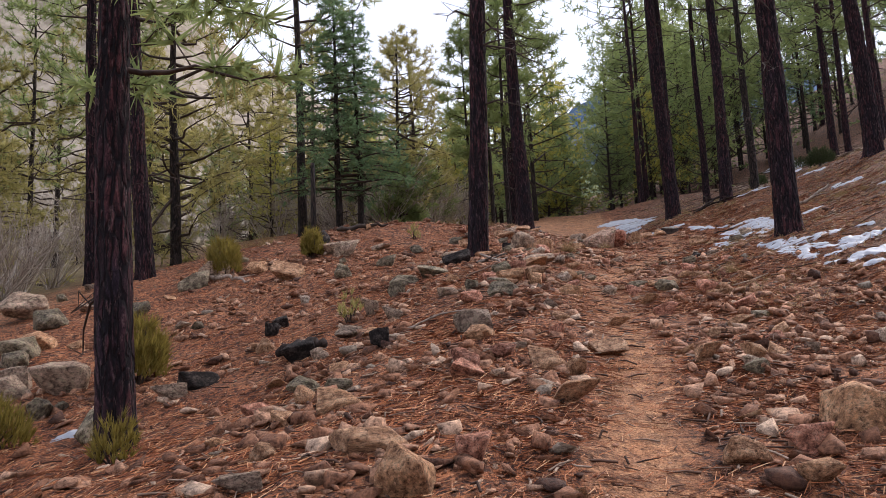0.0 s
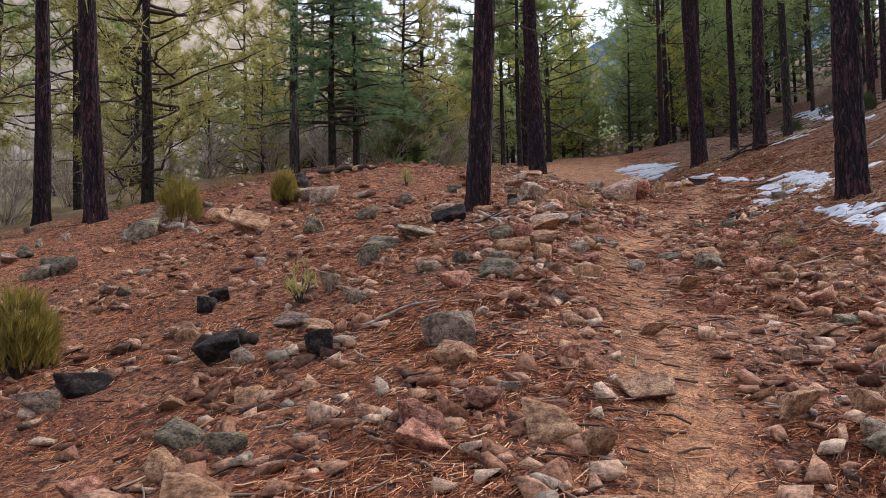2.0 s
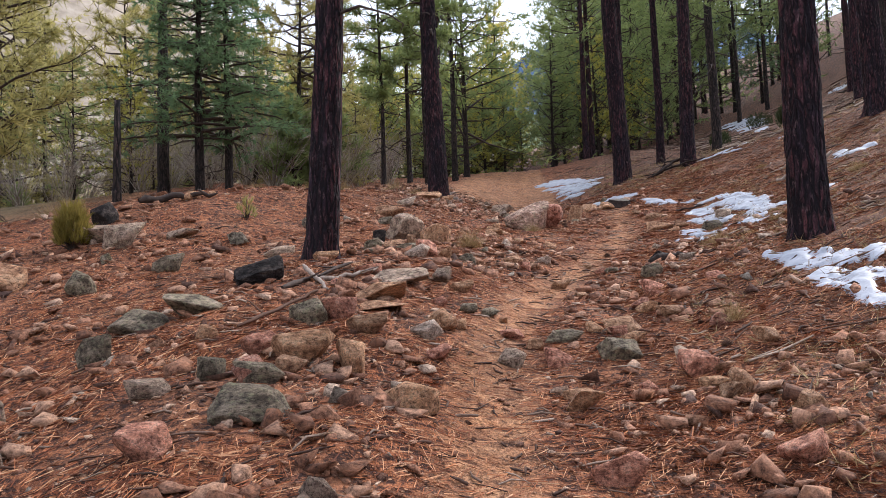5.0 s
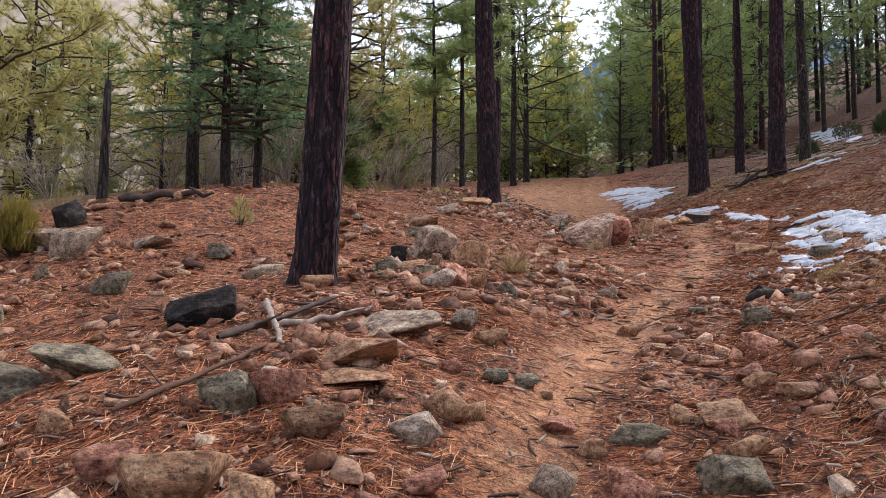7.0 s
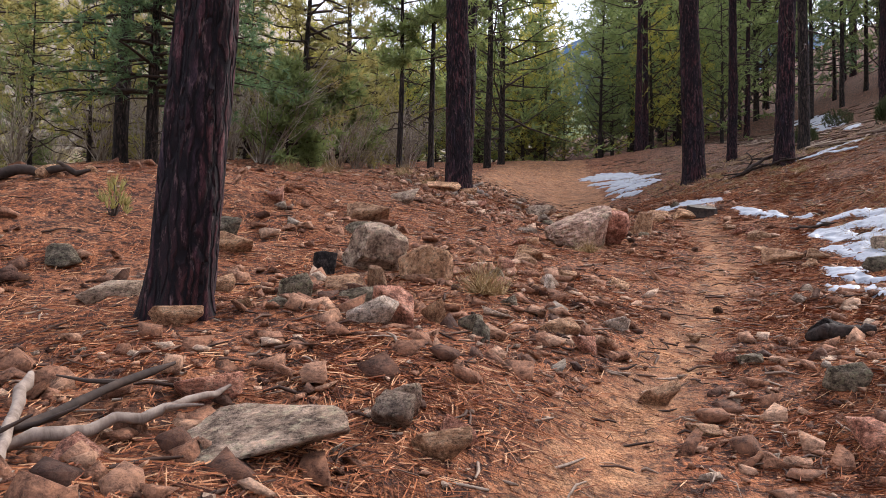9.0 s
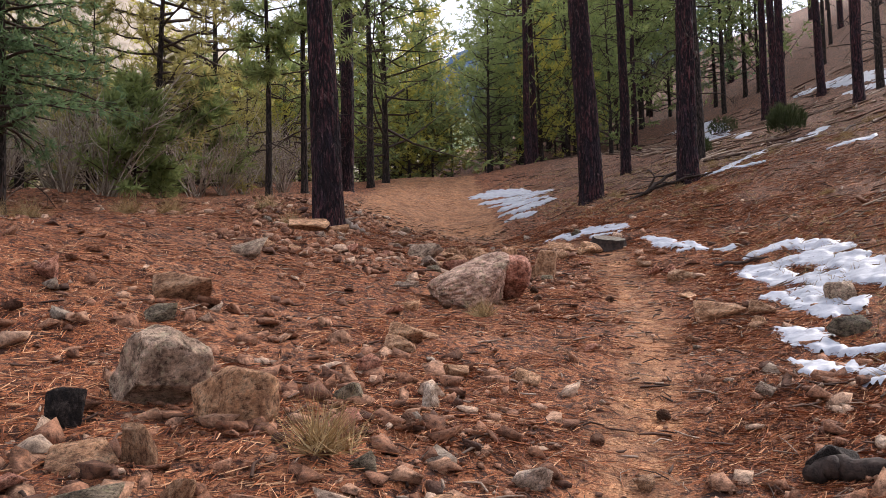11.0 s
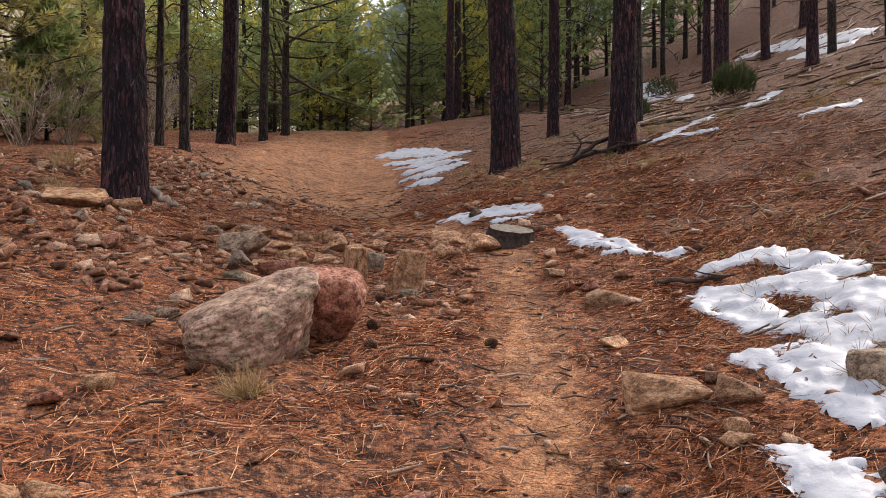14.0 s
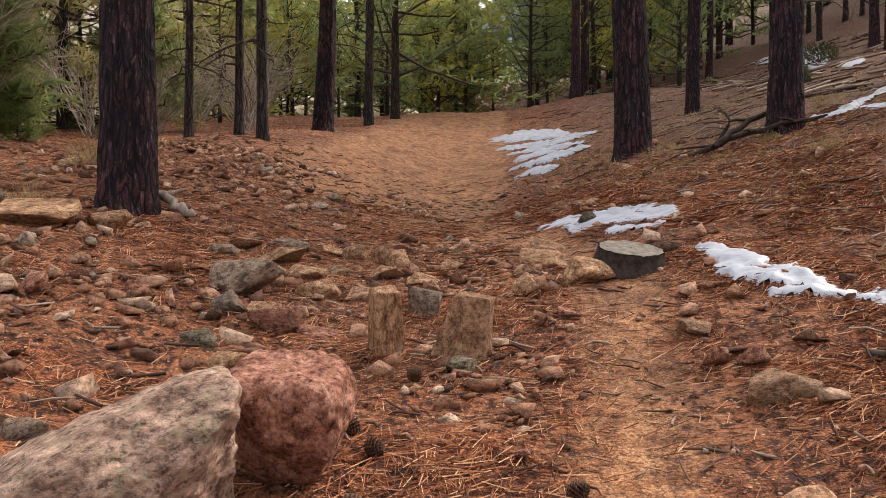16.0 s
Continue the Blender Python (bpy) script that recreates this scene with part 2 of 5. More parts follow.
LIMB = plain("dead_limb_bark", (0.025, 0.018, 0.015), (0.085, 0.058, 0.045), 12)
PINE = needle_material("pine_needles", (0.095, 0.145, 0.06), (0.225, 0.295, 0.11), (0.37, 0.42, 0.155))
# Sunlit version of the pine needles: sunshine is mixed into the yellow colour.
PINE_SUN = needle_material("sunlit_yellow_green_needles", (0.20, 0.20, 0.03), (0.44, 0.42, 0.08), (0.62, 0.56, 0.15))
OLIVE = needle_material("olive_pine_needles", (0.14, 0.14, 0.05), (0.34, 0.31, 0.105), (0.53, 0.46, 0.175))
FIR = needle_material("blue_green_fir_needles", (0.055, 0.11, 0.062), (0.13, 0.225, 0.115), (0.24, 0.34, 0.155))
DARK_JUNIPER = needle_material("dark_juniper_sprays", (0.018, 0.028, 0.014), (0.045, 0.062, 0.026), (0.085, 0.10, 0.04))
JUNIPER = needle_material("juniper_sprays", (0.09, 0.075, 0.018), (0.23, 0.185, 0.038), (0.37, 0.285, 0.07))
BRUSH = island_material("bare_brush_stems", (0.0, (0.22, 0.17, 0.13)), (0.5, (0.44, 0.37, 0.30)), (1.0, (0.68, 0.61, 0.53)))
STRAW = island_material("dry_grass", (0.0, (0.28, 0.17, 0.07)), (0.5, (0.45, 0.31, 0.14)), (1.0, (0.58, 0.45, 0.24)))
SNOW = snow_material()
ROCKS = {
    "grey": rock_material("grey_lichen_rock", (0.13, 0.095, 0.075), (0.36, 0.275, 0.22), (0.56, 0.45, 0.37), (0.40, 0.36, 0.27)),
    "tan": rock_material("tan_sandstone", (0.20, 0.105, 0.060), (0.50, 0.300, 0.180), (0.68, 0.48, 0.32)),
    "pink": rock_material("pink_granite", (0.16, 0.066, 0.046), (0.50, 0.235, 0.165), (0.70, 0.42, 0.32)),
    "dark": rock_material("dark_green_grey_rock", (0.07, 0.058, 0.045), (0.21, 0.18, 0.135), (0.38, 0.33, 0.26), (0.24, 0.25, 0.16)),
    "pale": rock_material("pale_quartz_rock", (0.24, 0.18, 0.14), (0.54, 0.45, 0.38), (0.74, 0.67, 0.60)),
    "charred": rock_material("charred_black_wood", (0.008, 0.006, 0.006), (0.022, 0.017, 0.016), (0.085, 0.072, 0.068)),
}
GRANITE = rock_material("weathered_pink_grey_granite", (0.13, 0.085, 0.068), (0.38, 0.265, 0.215), (0.58, 0.44, 0.37), (0.33, 0.29, 0.21), 1.8)
PINK_GRANITE = rock_material("rough_pink_granite", (0.14, 0.055, 0.040), (0.50, 0.225, 0.155), (0.74, 0.43, 0.33), None, 1.8)
WEATHERED = plain("weathered_grey_wood", (0.13, 0.09, 0.07), (0.40, 0.32, 0.26), 16, 0.9, 0.5, (1, 1, 0.2))
CHAR = plain("charred_wood", (0.010, 0.007, 0.006), (0.060, 0.040, 0.032), 22, 0.9, 0.8)
CUT = plain("grey_cut_wood", (0.10, 0.082, 0.065), (0.26, 0.225, 0.18), 14, 0.9, 0.3)
CONE = plain("pine_cone_scales", (0.05, 0.024, 0.015), (0.17, 0.085, 0.05), 40)
# Distance haze is put into the blue of this mountain wood.
HAZY_WOOD = plain("hazy_wooded_slope", (0.04, 0.08, 0.15), (0.08, 0.14, 0.22), 0.06, 1.0, 0.0)
FAR_PINES = plain("far_pine_wood", (0.035, 0.055, 0.022), (0.10, 0.13, 0.05), 0.5, 1.0, 0.5)
DRY_SLOPE = plain("dry_brush_slope", (0.20, 0.165, 0.12), (0.45, 0.39, 0.31), 0.5, 1.0, 0.2)

# ---------------------------------------------------------------- mesh tools


def hashed(ix, iy, iz):
    h = (ix * 374761393 + iy * 668265263 + iz * 2147483647 + 1274126177) & 0xFFFFFFFF
    h = ((h ^ (h >> 13)) * 1274126177) & 0xFFFFFFFF
    h = ((h ^ (h >> 16)) * 2246822519) & 0xFFFFFFFF
    return ((h ^ (h >> 15)) & 0xFFFFFF) / 16777215.0


def vnoise(x, y, z=0.0):
    """Smooth value noise, 0 to 1, on arrays."""
    x, y, z = np.broadcast_arrays(np.asarray(x, float), np.asarray(y, float), np.asarray(z, float))
    ix, iy, iz = (np.floor(a).astype(np.int64) for a in (x, y, z))
    fx, fy, fz = x - ix, y - iy, z - iz
    fx, fy, fz = (f * f * (3 - 2 * f) for f in (fx, fy, fz))
    out = 0
    for dx in (0, 1):
        for dy in (0, 1):
            for dz in (0, 1):
                w = (fx if dx else 1 - fx) * (fy if dy else 1 - fy) * (fz if dz else 1 - fz)
                out = out + w * hashed(ix + dx, iy + dy, iz + dz)
    return out


def fbm(x, y, z=0.0, octaves=4):
    total, amp, norm = 0.0, 1.0, 0.0
    for k in range(octaves):
        f = 2.03 ** k
        total = total + amp * (vnoise(np.asarray(x) * f + 17 * k, np.asarray(y) * f - 9 * k, np.asarray(z) * f + 5 * k) - 0.5)
        norm += amp
        amp *= 0.5
    return total / norm * 2


def mesh_of(name, verts, faces, mats, smooth=False, slots=None):
    """A mesh from arrays; faces: one array of tris or of quads, or a list of such arrays."""
    groups = faces if isinstance(faces, list) else [faces]
    groups = [np.asarray(g, np.int32) for g in groups if len(g)]
    me = bpy.data.meshes.new(name)
    verts = np.asarray(verts, np.float32)
    me.vertices.add(len(verts))
    me.vertices.foreach_set("co", verts.ravel())
    loops = np.concatenate([g.ravel() for g in groups])
    sizes = np.concatenate([np.full(len(g), g.shape[1], np.int32) for g in groups])
    me.loops.add(len(loops))
    me.loops.foreach_set("vertex_index", loops)
    me.polygons.add(len(sizes))
    me.polygons.foreach_set("loop_start", np.concatenate([[0], np.cumsum(sizes)[:-1]]).astype(np.int32))
    if smooth:
        me.polygons.foreach_set("use_smooth", np.ones(len(sizes), bool))
    for mat in mats if isinstance(mats, (list, tuple)) else [mats]:
        me.materials.append(mat)
    if slots is not None:
        me.polygons.foreach_set("material_index", np.asarray(slots, np.int32))
    me.update(calc_edges=True)
    me.validate()
    return me


def part(name, me, parent, label=""):
    ob = new(name, me)
    ob.parent = parent
    return tagged(ob, label)


def tube(points, radii, sides=6):
    """A round limb along points; returns verts and quads, closed at the tip."""
    p = np.asarray(points, float)
    r = np.asarray(radii, float)
    d = np.gradient(p, axis=0)
    d /= np.linalg.norm(d, axis=1)[:, None] + 1e-9
    ref = np.where(np.abs(d[:, 2:3]) > 0.9, np.array([[1.0, 0, 0]]), np.array([[0, 0, 1.0]]))
    a = np.cross(d, ref)
    a /= np.linalg.norm(a, axis=1)[:, None]
    b = np.cross(d, a)
    ang = np.linspace(0, 2 * np.pi, sides, endpoint=False)
    v = p[:, None] + r[:, None, None] * (np.cos(ang)[None, :, None] * a[:, None] + np.sin(ang)[None, :, None] * b[:, None])
    i = np.arange(len(p) - 1)[:, None] * sides
    k = np.arange(sides)[None]
    k2 = (k + 1) % sides
    q = np.stack([i + k, i + k2, i + sides + k2, i + sides + k], -1).reshape(-1, 4)
    return v.reshape(-1, 3), q


class Shape:
    """Gathers pieces of verts and faces."""

    def __init__(self):
        self.v, self.f, self.n = [], {3: [], 4: []}, 0

    def add(self, v, f):
        v, f = np.asarray(v, float), np.asarray(f)
        self.v.append(v)
        self.f[f.shape[1]].append(f + self.n)
        self.n += len(v)

    def mesh(self, name, mat, smooth=True):
        faces = [np.concatenate(g) for g in self.f.values() if g]
        return mesh_of(name, np.concatenate(self.v), faces, mat, smooth)


def tufts(rng, centres, axes, count, length, width, spread):
    """Bursts of needles: one long thin triangle each, round each centre, leaning along its axis."""
    c = np.repeat(centres, count, 0)
    d = np.repeat(axes, count, 0) + spread * rng.normal(size=(len(c), 3))
    d /= np.linalg.norm(d, axis=1)[:, None] + 1e-9
    side = np.cross(d, rng.normal(size=d.shape))
    side /= np.linalg.norm(side, axis=1)[:, None] + 1e-9
    ln = length * rng.uniform(0.65, 1.15, (len(c), 1))
    base = c + d * ln * 0.06
    v = np.stack([base - side * width / 2, base + side * width / 2, c + d * ln], 1).reshape(-1, 3)
    return v, np.arange(len(v)).reshape(-1, 3)


# ---------------------------------------------------------------- the lie of the land
# The whole place climbs along the trail. The land is laid out on a plane square to the trail's grade, which SLOPE then tips up.
SLOPE = pose(0, 0, EYE, TILT, LEAN, TURN) @ Matrix.Translation((0, 0, -EYE))


def tipped(v):
    """Points of the laid-out plane, as an array, in the world."""
    m = np.array(SLOPE)
    return np.asarray(v, float) @ m[:3, :3].T + m[:3, 3]


def foot(x, y, h):
    """The place in the world of a point h above the laid-out plane."""
    return SLOPE @ Vector((x, y, h))


# Cross-sections of the hillside: heights at fixed distances either side of the trail, at stations along it.
ACROSS = np.array([-30, -10, -6, -3.6, -1.6, 0, 1.8, 4.5, 12, 40])
SECTIONS = {
    0: (-0.8, -0.61, -0.44, 0.18, 0.07, -0.19, 0.11, 0.85, 3.5, 13),
    8: (-0.8, -0.71, -0.59, -0.17, 0.51, 0.22, 0.07, 0.53, 3.77, 13.89),
    14: (-1.25, -0.06, 0.17, 0.52, 0.76, -0.08, 0.48, 1.29, 4.05, 14.63),
    20: (-2.56, 0.75, 1.42, 0.69, 0.35, 0.2, 0.26, 1.45, 4.37, 15),
    27: (-1.04, 0.72, 0.87, 0.73, 0.09, 0.19, 0.68, 1.62, 4.55, 14.8),
    34: (-0.77, 1.03, 0.57, 0.94, 0.12, -0.61, 0.39, 1.17, 2.51, 13.42),
    42: (-0.67, 0.53, 0.48, 0.51, 0.41, -0.01, 0.16, 0.71, 2.92, 12.06),
    50: (-0.78, 0.43, 0.52, 0.5, 0.77, 0.71, 0.96, 1.49, 1.94, 10.77),
    70: (-0.8, -0.3, -0.43, -0.66, -1.3, -1.91, -0.62, 0.37, 2.28, 9.95),
}
COURSE_Y = np.array([-30, 0, 6, 10, 15, 20, 25, 30, 36, 42, 50, 70, 120])
COURSE_X = np.array([1.2, 1.3, 1.7, 2.2, 3.3, 5.0, 6.2, 6.0, 6.2, 7.0, 8.2, 8.5, 8.5])
TRAIL_Y = np.array([-20, 0, 4.5, 6.8, 10, 13, 15, 16.3, 17.8, 19, 20.9, 23.4, 25, 26.5, 28.4, 31.5, 36, 40, 46, 51, 70])
TRAIL_X = np.array([0.3, 0.5, 1.04, 1.54, 1.93, 2.35, 3.0, 3.65, 4.25, 4.85, 5.6, 6.2, 6.55, 6.45, 6.2, 5.95, 6.5, 7.1, 7.9, 8.4, 8.8])
GX, GY = np.arange(-60, 100.01, 0.5), np.arange(-30, 160.01, 0.5)


def blurred(a, k):
    n = 4 * int(k + 0.5)
    w = np.exp(-0.5 * (np.arange(-n, n + 1) / k) ** 2)
    w /= w.sum()
    for ax in (0, 1):
        pad = [(0, 0), (0, 0)]
        pad[ax] = (n, n)
        b = np.pad(a, pad, mode="edge")
        a = sum(w[i] * (b[i:i + a.shape[0]] if ax == 0 else b[:, i:i + a.shape[1]]) for i in range(len(w)))
    return a


def base_land():
    ys = np.array(list(SECTIONS))
    v = np.array(list(SECTIONS.values()))
    mid = np.array([np.interp(GY, ys, v[:, j]) for j in range(len(ACROSS))]).T
    xc = np.interp(GY, COURSE_Y, COURSE_X)
    return blurred(np.array([np.interp(GX - xc[i], ACROSS, mid[i]) for i in range(len(GY))]), 1.3)


LAND = base_land()


def land(x, y):
    """Height of the smooth ground."""
    x, y = np.asarray(x, float), np.asarray(y, float)
    i = np.clip((y + 30) / 0.5, 0, len(GY) - 1.01)
    j = np.clip((x + 60) / 0.5, 0, len(GX) - 1.01)
    a, b = i.astype(int), j.astype(int)
    fi, fj = i - a, j - b
    h = LAND[a, b] * (1 - fi) * (1 - fj) + LAND[a + 1, b] * fi * (1 - fj) + LAND[a, b + 1] * (1 - fi) * fj + LAND[a + 1, b + 1] * fi * fj
    return h + 0.20 * np.maximum(x - 48, 0) + 0.16 * np.maximum(-x - 46, 0) + 0.20 * np.maximum(x - np.interp(y, COURSE_Y, COURSE_X) - 20, 0) - 0.18 * np.maximum(y - 115, 0) + 0.18 * np.maximum(-25 - y, 0) + 0.16 * np.exp(-((x - 6.4) ** 2 + (y - 25.1) ** 2) / 1.9)


def trail_side(x, y):
    return np.asarray(x, float) - np.interp(y, TRAIL_Y, TRAIL_X)


def ground_height(x, y):
    """Height of the ground with its relief: the worn hollow of the trail, lumps and hummocks."""
    x, y = np.asarray(x, float), np.asarray(y, float)
    u = trail_side(x, y)
    worn = np.exp(-(u / 0.42) ** 2)
    rough = 1 - 0.75 * worn
    h = land(x, y) - 0.05 * worn * np.clip((34 - y) / 8, 0.15, 1)
    h = h + rough * (0.055 * fbm(x * 0.8, y * 0.8, 3.0, 3) + 0.045 * fbm(x * 3.1, y * 3.1, 1.0, 3) + 0.022 * fbm(x * 9, y * 9, 7.0, 2))
    return h


def gz(x, y):
    return float(ground_height(x, y))


def stretched(fine, lo, hi, start, stop, growth=1.12):
    """Grid lines: even inside lo..hi, ever wider out to start and stop."""
    mid = list(np.arange(lo, hi, fine))
    out, s, p = [], fine, mid[-1]
    while p < stop:
        s *= growth
        p += s
        out.append(p)
    left, s, p = [], fine, lo
    while p > start:
        s *= growth
        p -= s
        left.append(p)
    return np.array(left[::-1] + mid + out)


def build_ground():
    xs = stretched(0.105, -7.0, 18.0, -2500, 2500)
    ys = stretched(0.135, 0.0, 46.0, -900, 3500)
    X, Y = np.meshgrid(xs, ys)
    Z = ground_height(X, Y)
    nx, ny = len(xs), len(ys)
    k = (np.arange(ny - 1)[:, None] * nx + np.arange(nx - 1)[None]).ravel()
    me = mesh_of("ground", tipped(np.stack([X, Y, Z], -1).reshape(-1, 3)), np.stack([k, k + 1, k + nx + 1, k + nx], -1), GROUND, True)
    u = trail_side(X, Y)
    bare = np.exp(-((u + 0.05) / 0.6) ** 2) + 0.75 * np.clip(1 - np.hypot((X - 0.0) / 0.7, (Y - 7.9) / 1.6), 0, 1)
    bare += 0.9 * np.exp(-((u + 0.7) / 2.3) ** 2) * np.clip((Y - 27) / 7, 0, 1)
    bare += 0.62 * np.exp(-((u + 2.2) / 1.9) ** 2) * np.clip((Y - 25.5) / 4, 0, 1) * np.clip((54 - Y) / 6, 0, 1)
    bare = np.clip(bare, 0, 1)
    creek = np.clip((-X - 8 + 0.1 * np.clip(Y, 0, 60)) / 6, 0, 1) + np.clip((Y - 54) / 8, 0, 1) * np.clip((12 - X) / 6, 0, 1)
    dry = np.clip((u - 1.6) / 2.5, 0, 1)
    col = np.stack([bare, np.clip(creek, 0, 1), dry, np.ones_like(X)], -1).astype(np.float32)
    att = me.color_attributes.new("cover", "FLOAT_COLOR", "POINT")
    att.data.foreach_set("color", col.ravel())
    return tagged(new("ground", me), "red-brown forest floor of pine needles with a worn dirt trail", "ground", kind="structure")


build_ground()


def build_hill(name, label, mat, x0, x1, y_at, height_at, depth, bumpy):
    """A far slope, as a sheet that rises from its foot to an uneven crest."""
    xs = np.linspace(x0, x1, 160)
    t = np.linspace(0, 1, 24)
    X, T = np.meshgrid(xs, t)
    Yb = np.interp(X, [x0, x1], y_at)
    crest = height_at(X) + bumpy * fbm(X * 0.08, 0 * X, 2.0, 5)
    Z = -4 + (crest + 4) * T ** 0.9 + bumpy * 0.5 * fbm(X * 0.2, T * 9, 1.0, 4) * T
    Y = Yb + depth * T
    k = (np.arange(23)[:, None] * 160 + np.arange(159)[None]).ravel()
    me = mesh_of(name, tipped(np.stack([X, Y, Z], -1).reshape(-1, 3)), np.stack([k, k + 1, k + 161, k + 160], -1), mat, True)
    return tagged(new(name, me), label, "hill", kind="structure")


build_hill("backdrop", "far wooded mountain slope, coloured blue as if in haze", HAZY_WOOD, -200, 900, (700, 700),
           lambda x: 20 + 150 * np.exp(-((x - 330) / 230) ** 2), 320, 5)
build_hill("backdrop_slope", "dry brush-covered slope beyond the creek", DRY_SLOPE, -190, 20, (75, 130),
           lambda x: 5 + 42 * np.clip((-x + 5) / 60, 0, 1), 60, 2.5)
build_hill("backdrop_wood", "dark green wooded rise behind the pines", FAR_PINES, -60, 140, (150, 150), lambda x: 10 + 0 * x, 60, 3)

# ---------------------------------------------------------------- trees


def trunk_mesh(rng, height, r0, mat, hero, bend=(0.0, 0.0)):
    """A tapered bole with a root flare; hero boles carry bark plates in relief."""
    sides = 46 if hero else 12
    if hero:
        zs = np.concatenate([np.arange(-0.35, 6.5, 0.055), np.arange(6.5, height, 0.5), [height]])
    else:
        zs = np.concatenate([[-0.5, -0.1, 0.1, 0.3, 0.6], np.arange(1.0, height, 0.8), [height]])
    ang = np.linspace(0, 2 * np.pi, sides, endpoint=False)
    Z, A = np.meshgrid(zs, ang, indexing="ij")
    r = r0 * np.clip(1 - 0.85 * np.clip(Z, 0, None) / height, 0.04, 1) + 0.55 * r0 * np.exp(-np.clip(Z + 0.1, 0, None) / 0.16) * (0.6 + 0.5 * np.cos(A * 5 + rng.uniform(0, 6)))
    s = rng.uniform(0, 90)
    cx, cy = np.cos(A), np.sin(A)
    plate = np.ones_like(Z)
    if hero:
        wob = 0.5 * fbm(cx * 3, cy * 3, Z * 1.3 + s, 2)
        f1 = np.abs(vnoise(cx * 5.0 + s + wob, cy * 5.0 + wob, Z * 0.75) - 0.5) * 2
        f2 = np.abs(vnoise(cx * 8.5 + s, cy * 8.5 + 3, Z * 2.0 + wob) - 0.5) * 2
        furrow = np.minimum(f1, f2 * 1.15)
        plate = np.clip(furrow / 0.28, 0, 1) ** 0.7
        r = r + r0 * (0.13 * (plate - 0.6) + 0.07 * fbm(cx * 2, cy * 2, Z * 0.8 + s, 3)) + 0.006 * fbm(cx * 16, cy * 16, Z * 14, 2)
    else:
        r = r * (1 + 0.12 * fbm(cx * 2, cy * 2, Z * 1.2 + s, 3))
    t = np.clip(Z, 0, None)
    wave = 0.04 * np.sin(Z * 0.55 + s)
    X = r * cx + bend[0] * t + wave * np.clip(t / 3, 0, 1)
    Y = r * cy + bend[1] * t
    n = sides
    i = np.arange(len(zs) - 1)[:, None] * n
    k = np.arange(n)[None]
    q = np.stack([i + k, i + (k + 1) % n, i + n + (k + 1) % n, i + n + k], -1).reshape(-1, 4)
    me = mesh_of("trunk", np.stack([X, Y, Z], -1).reshape(-1, 3), q, mat, True)
    att = me.attributes.new("plate", "FLOAT", "POINT")
    att.data.foreach_set("value", plate.astype(np.float32).ravel())
    return me


def limb_paths(rng, height, crown_from, spread, count, bend, profile, sweep, crook):
    """Boughs round the bole: start, way out, length."""
    out = []
    for i in range(count):
        f = (i + rng.uniform(0, 1)) / count
        z = crown_from + (height - crown_from) * f ** 0.9
        az = i * 2.4 + rng.uniform(-0.5, 0.5)
        ln = max(0.25, spread * profile(f) * rng.uniform(0.6, 1.15))
        t = np.linspace(0, 1, 7)
        way = np.array([np.cos(az), np.sin(az)])
        kink = np.cumsum(rng.normal(0, crook, (7, 2)), 0) * ln
        rise = rng.normal(0, crook * 3)
        p = np.zeros((7, 3))
        p[:, :2] = np.outer(t * ln, way) + kink * t[:, None] + np.array(bend) * z
        p[:, 2] = z + ln * ((sweep[0] + rise) * t + sweep[1] * t ** 2) + np.cumsum(rng.normal(0, crook * 0.6, 7)) * t * ln
        out.append((p, ln))
    return out


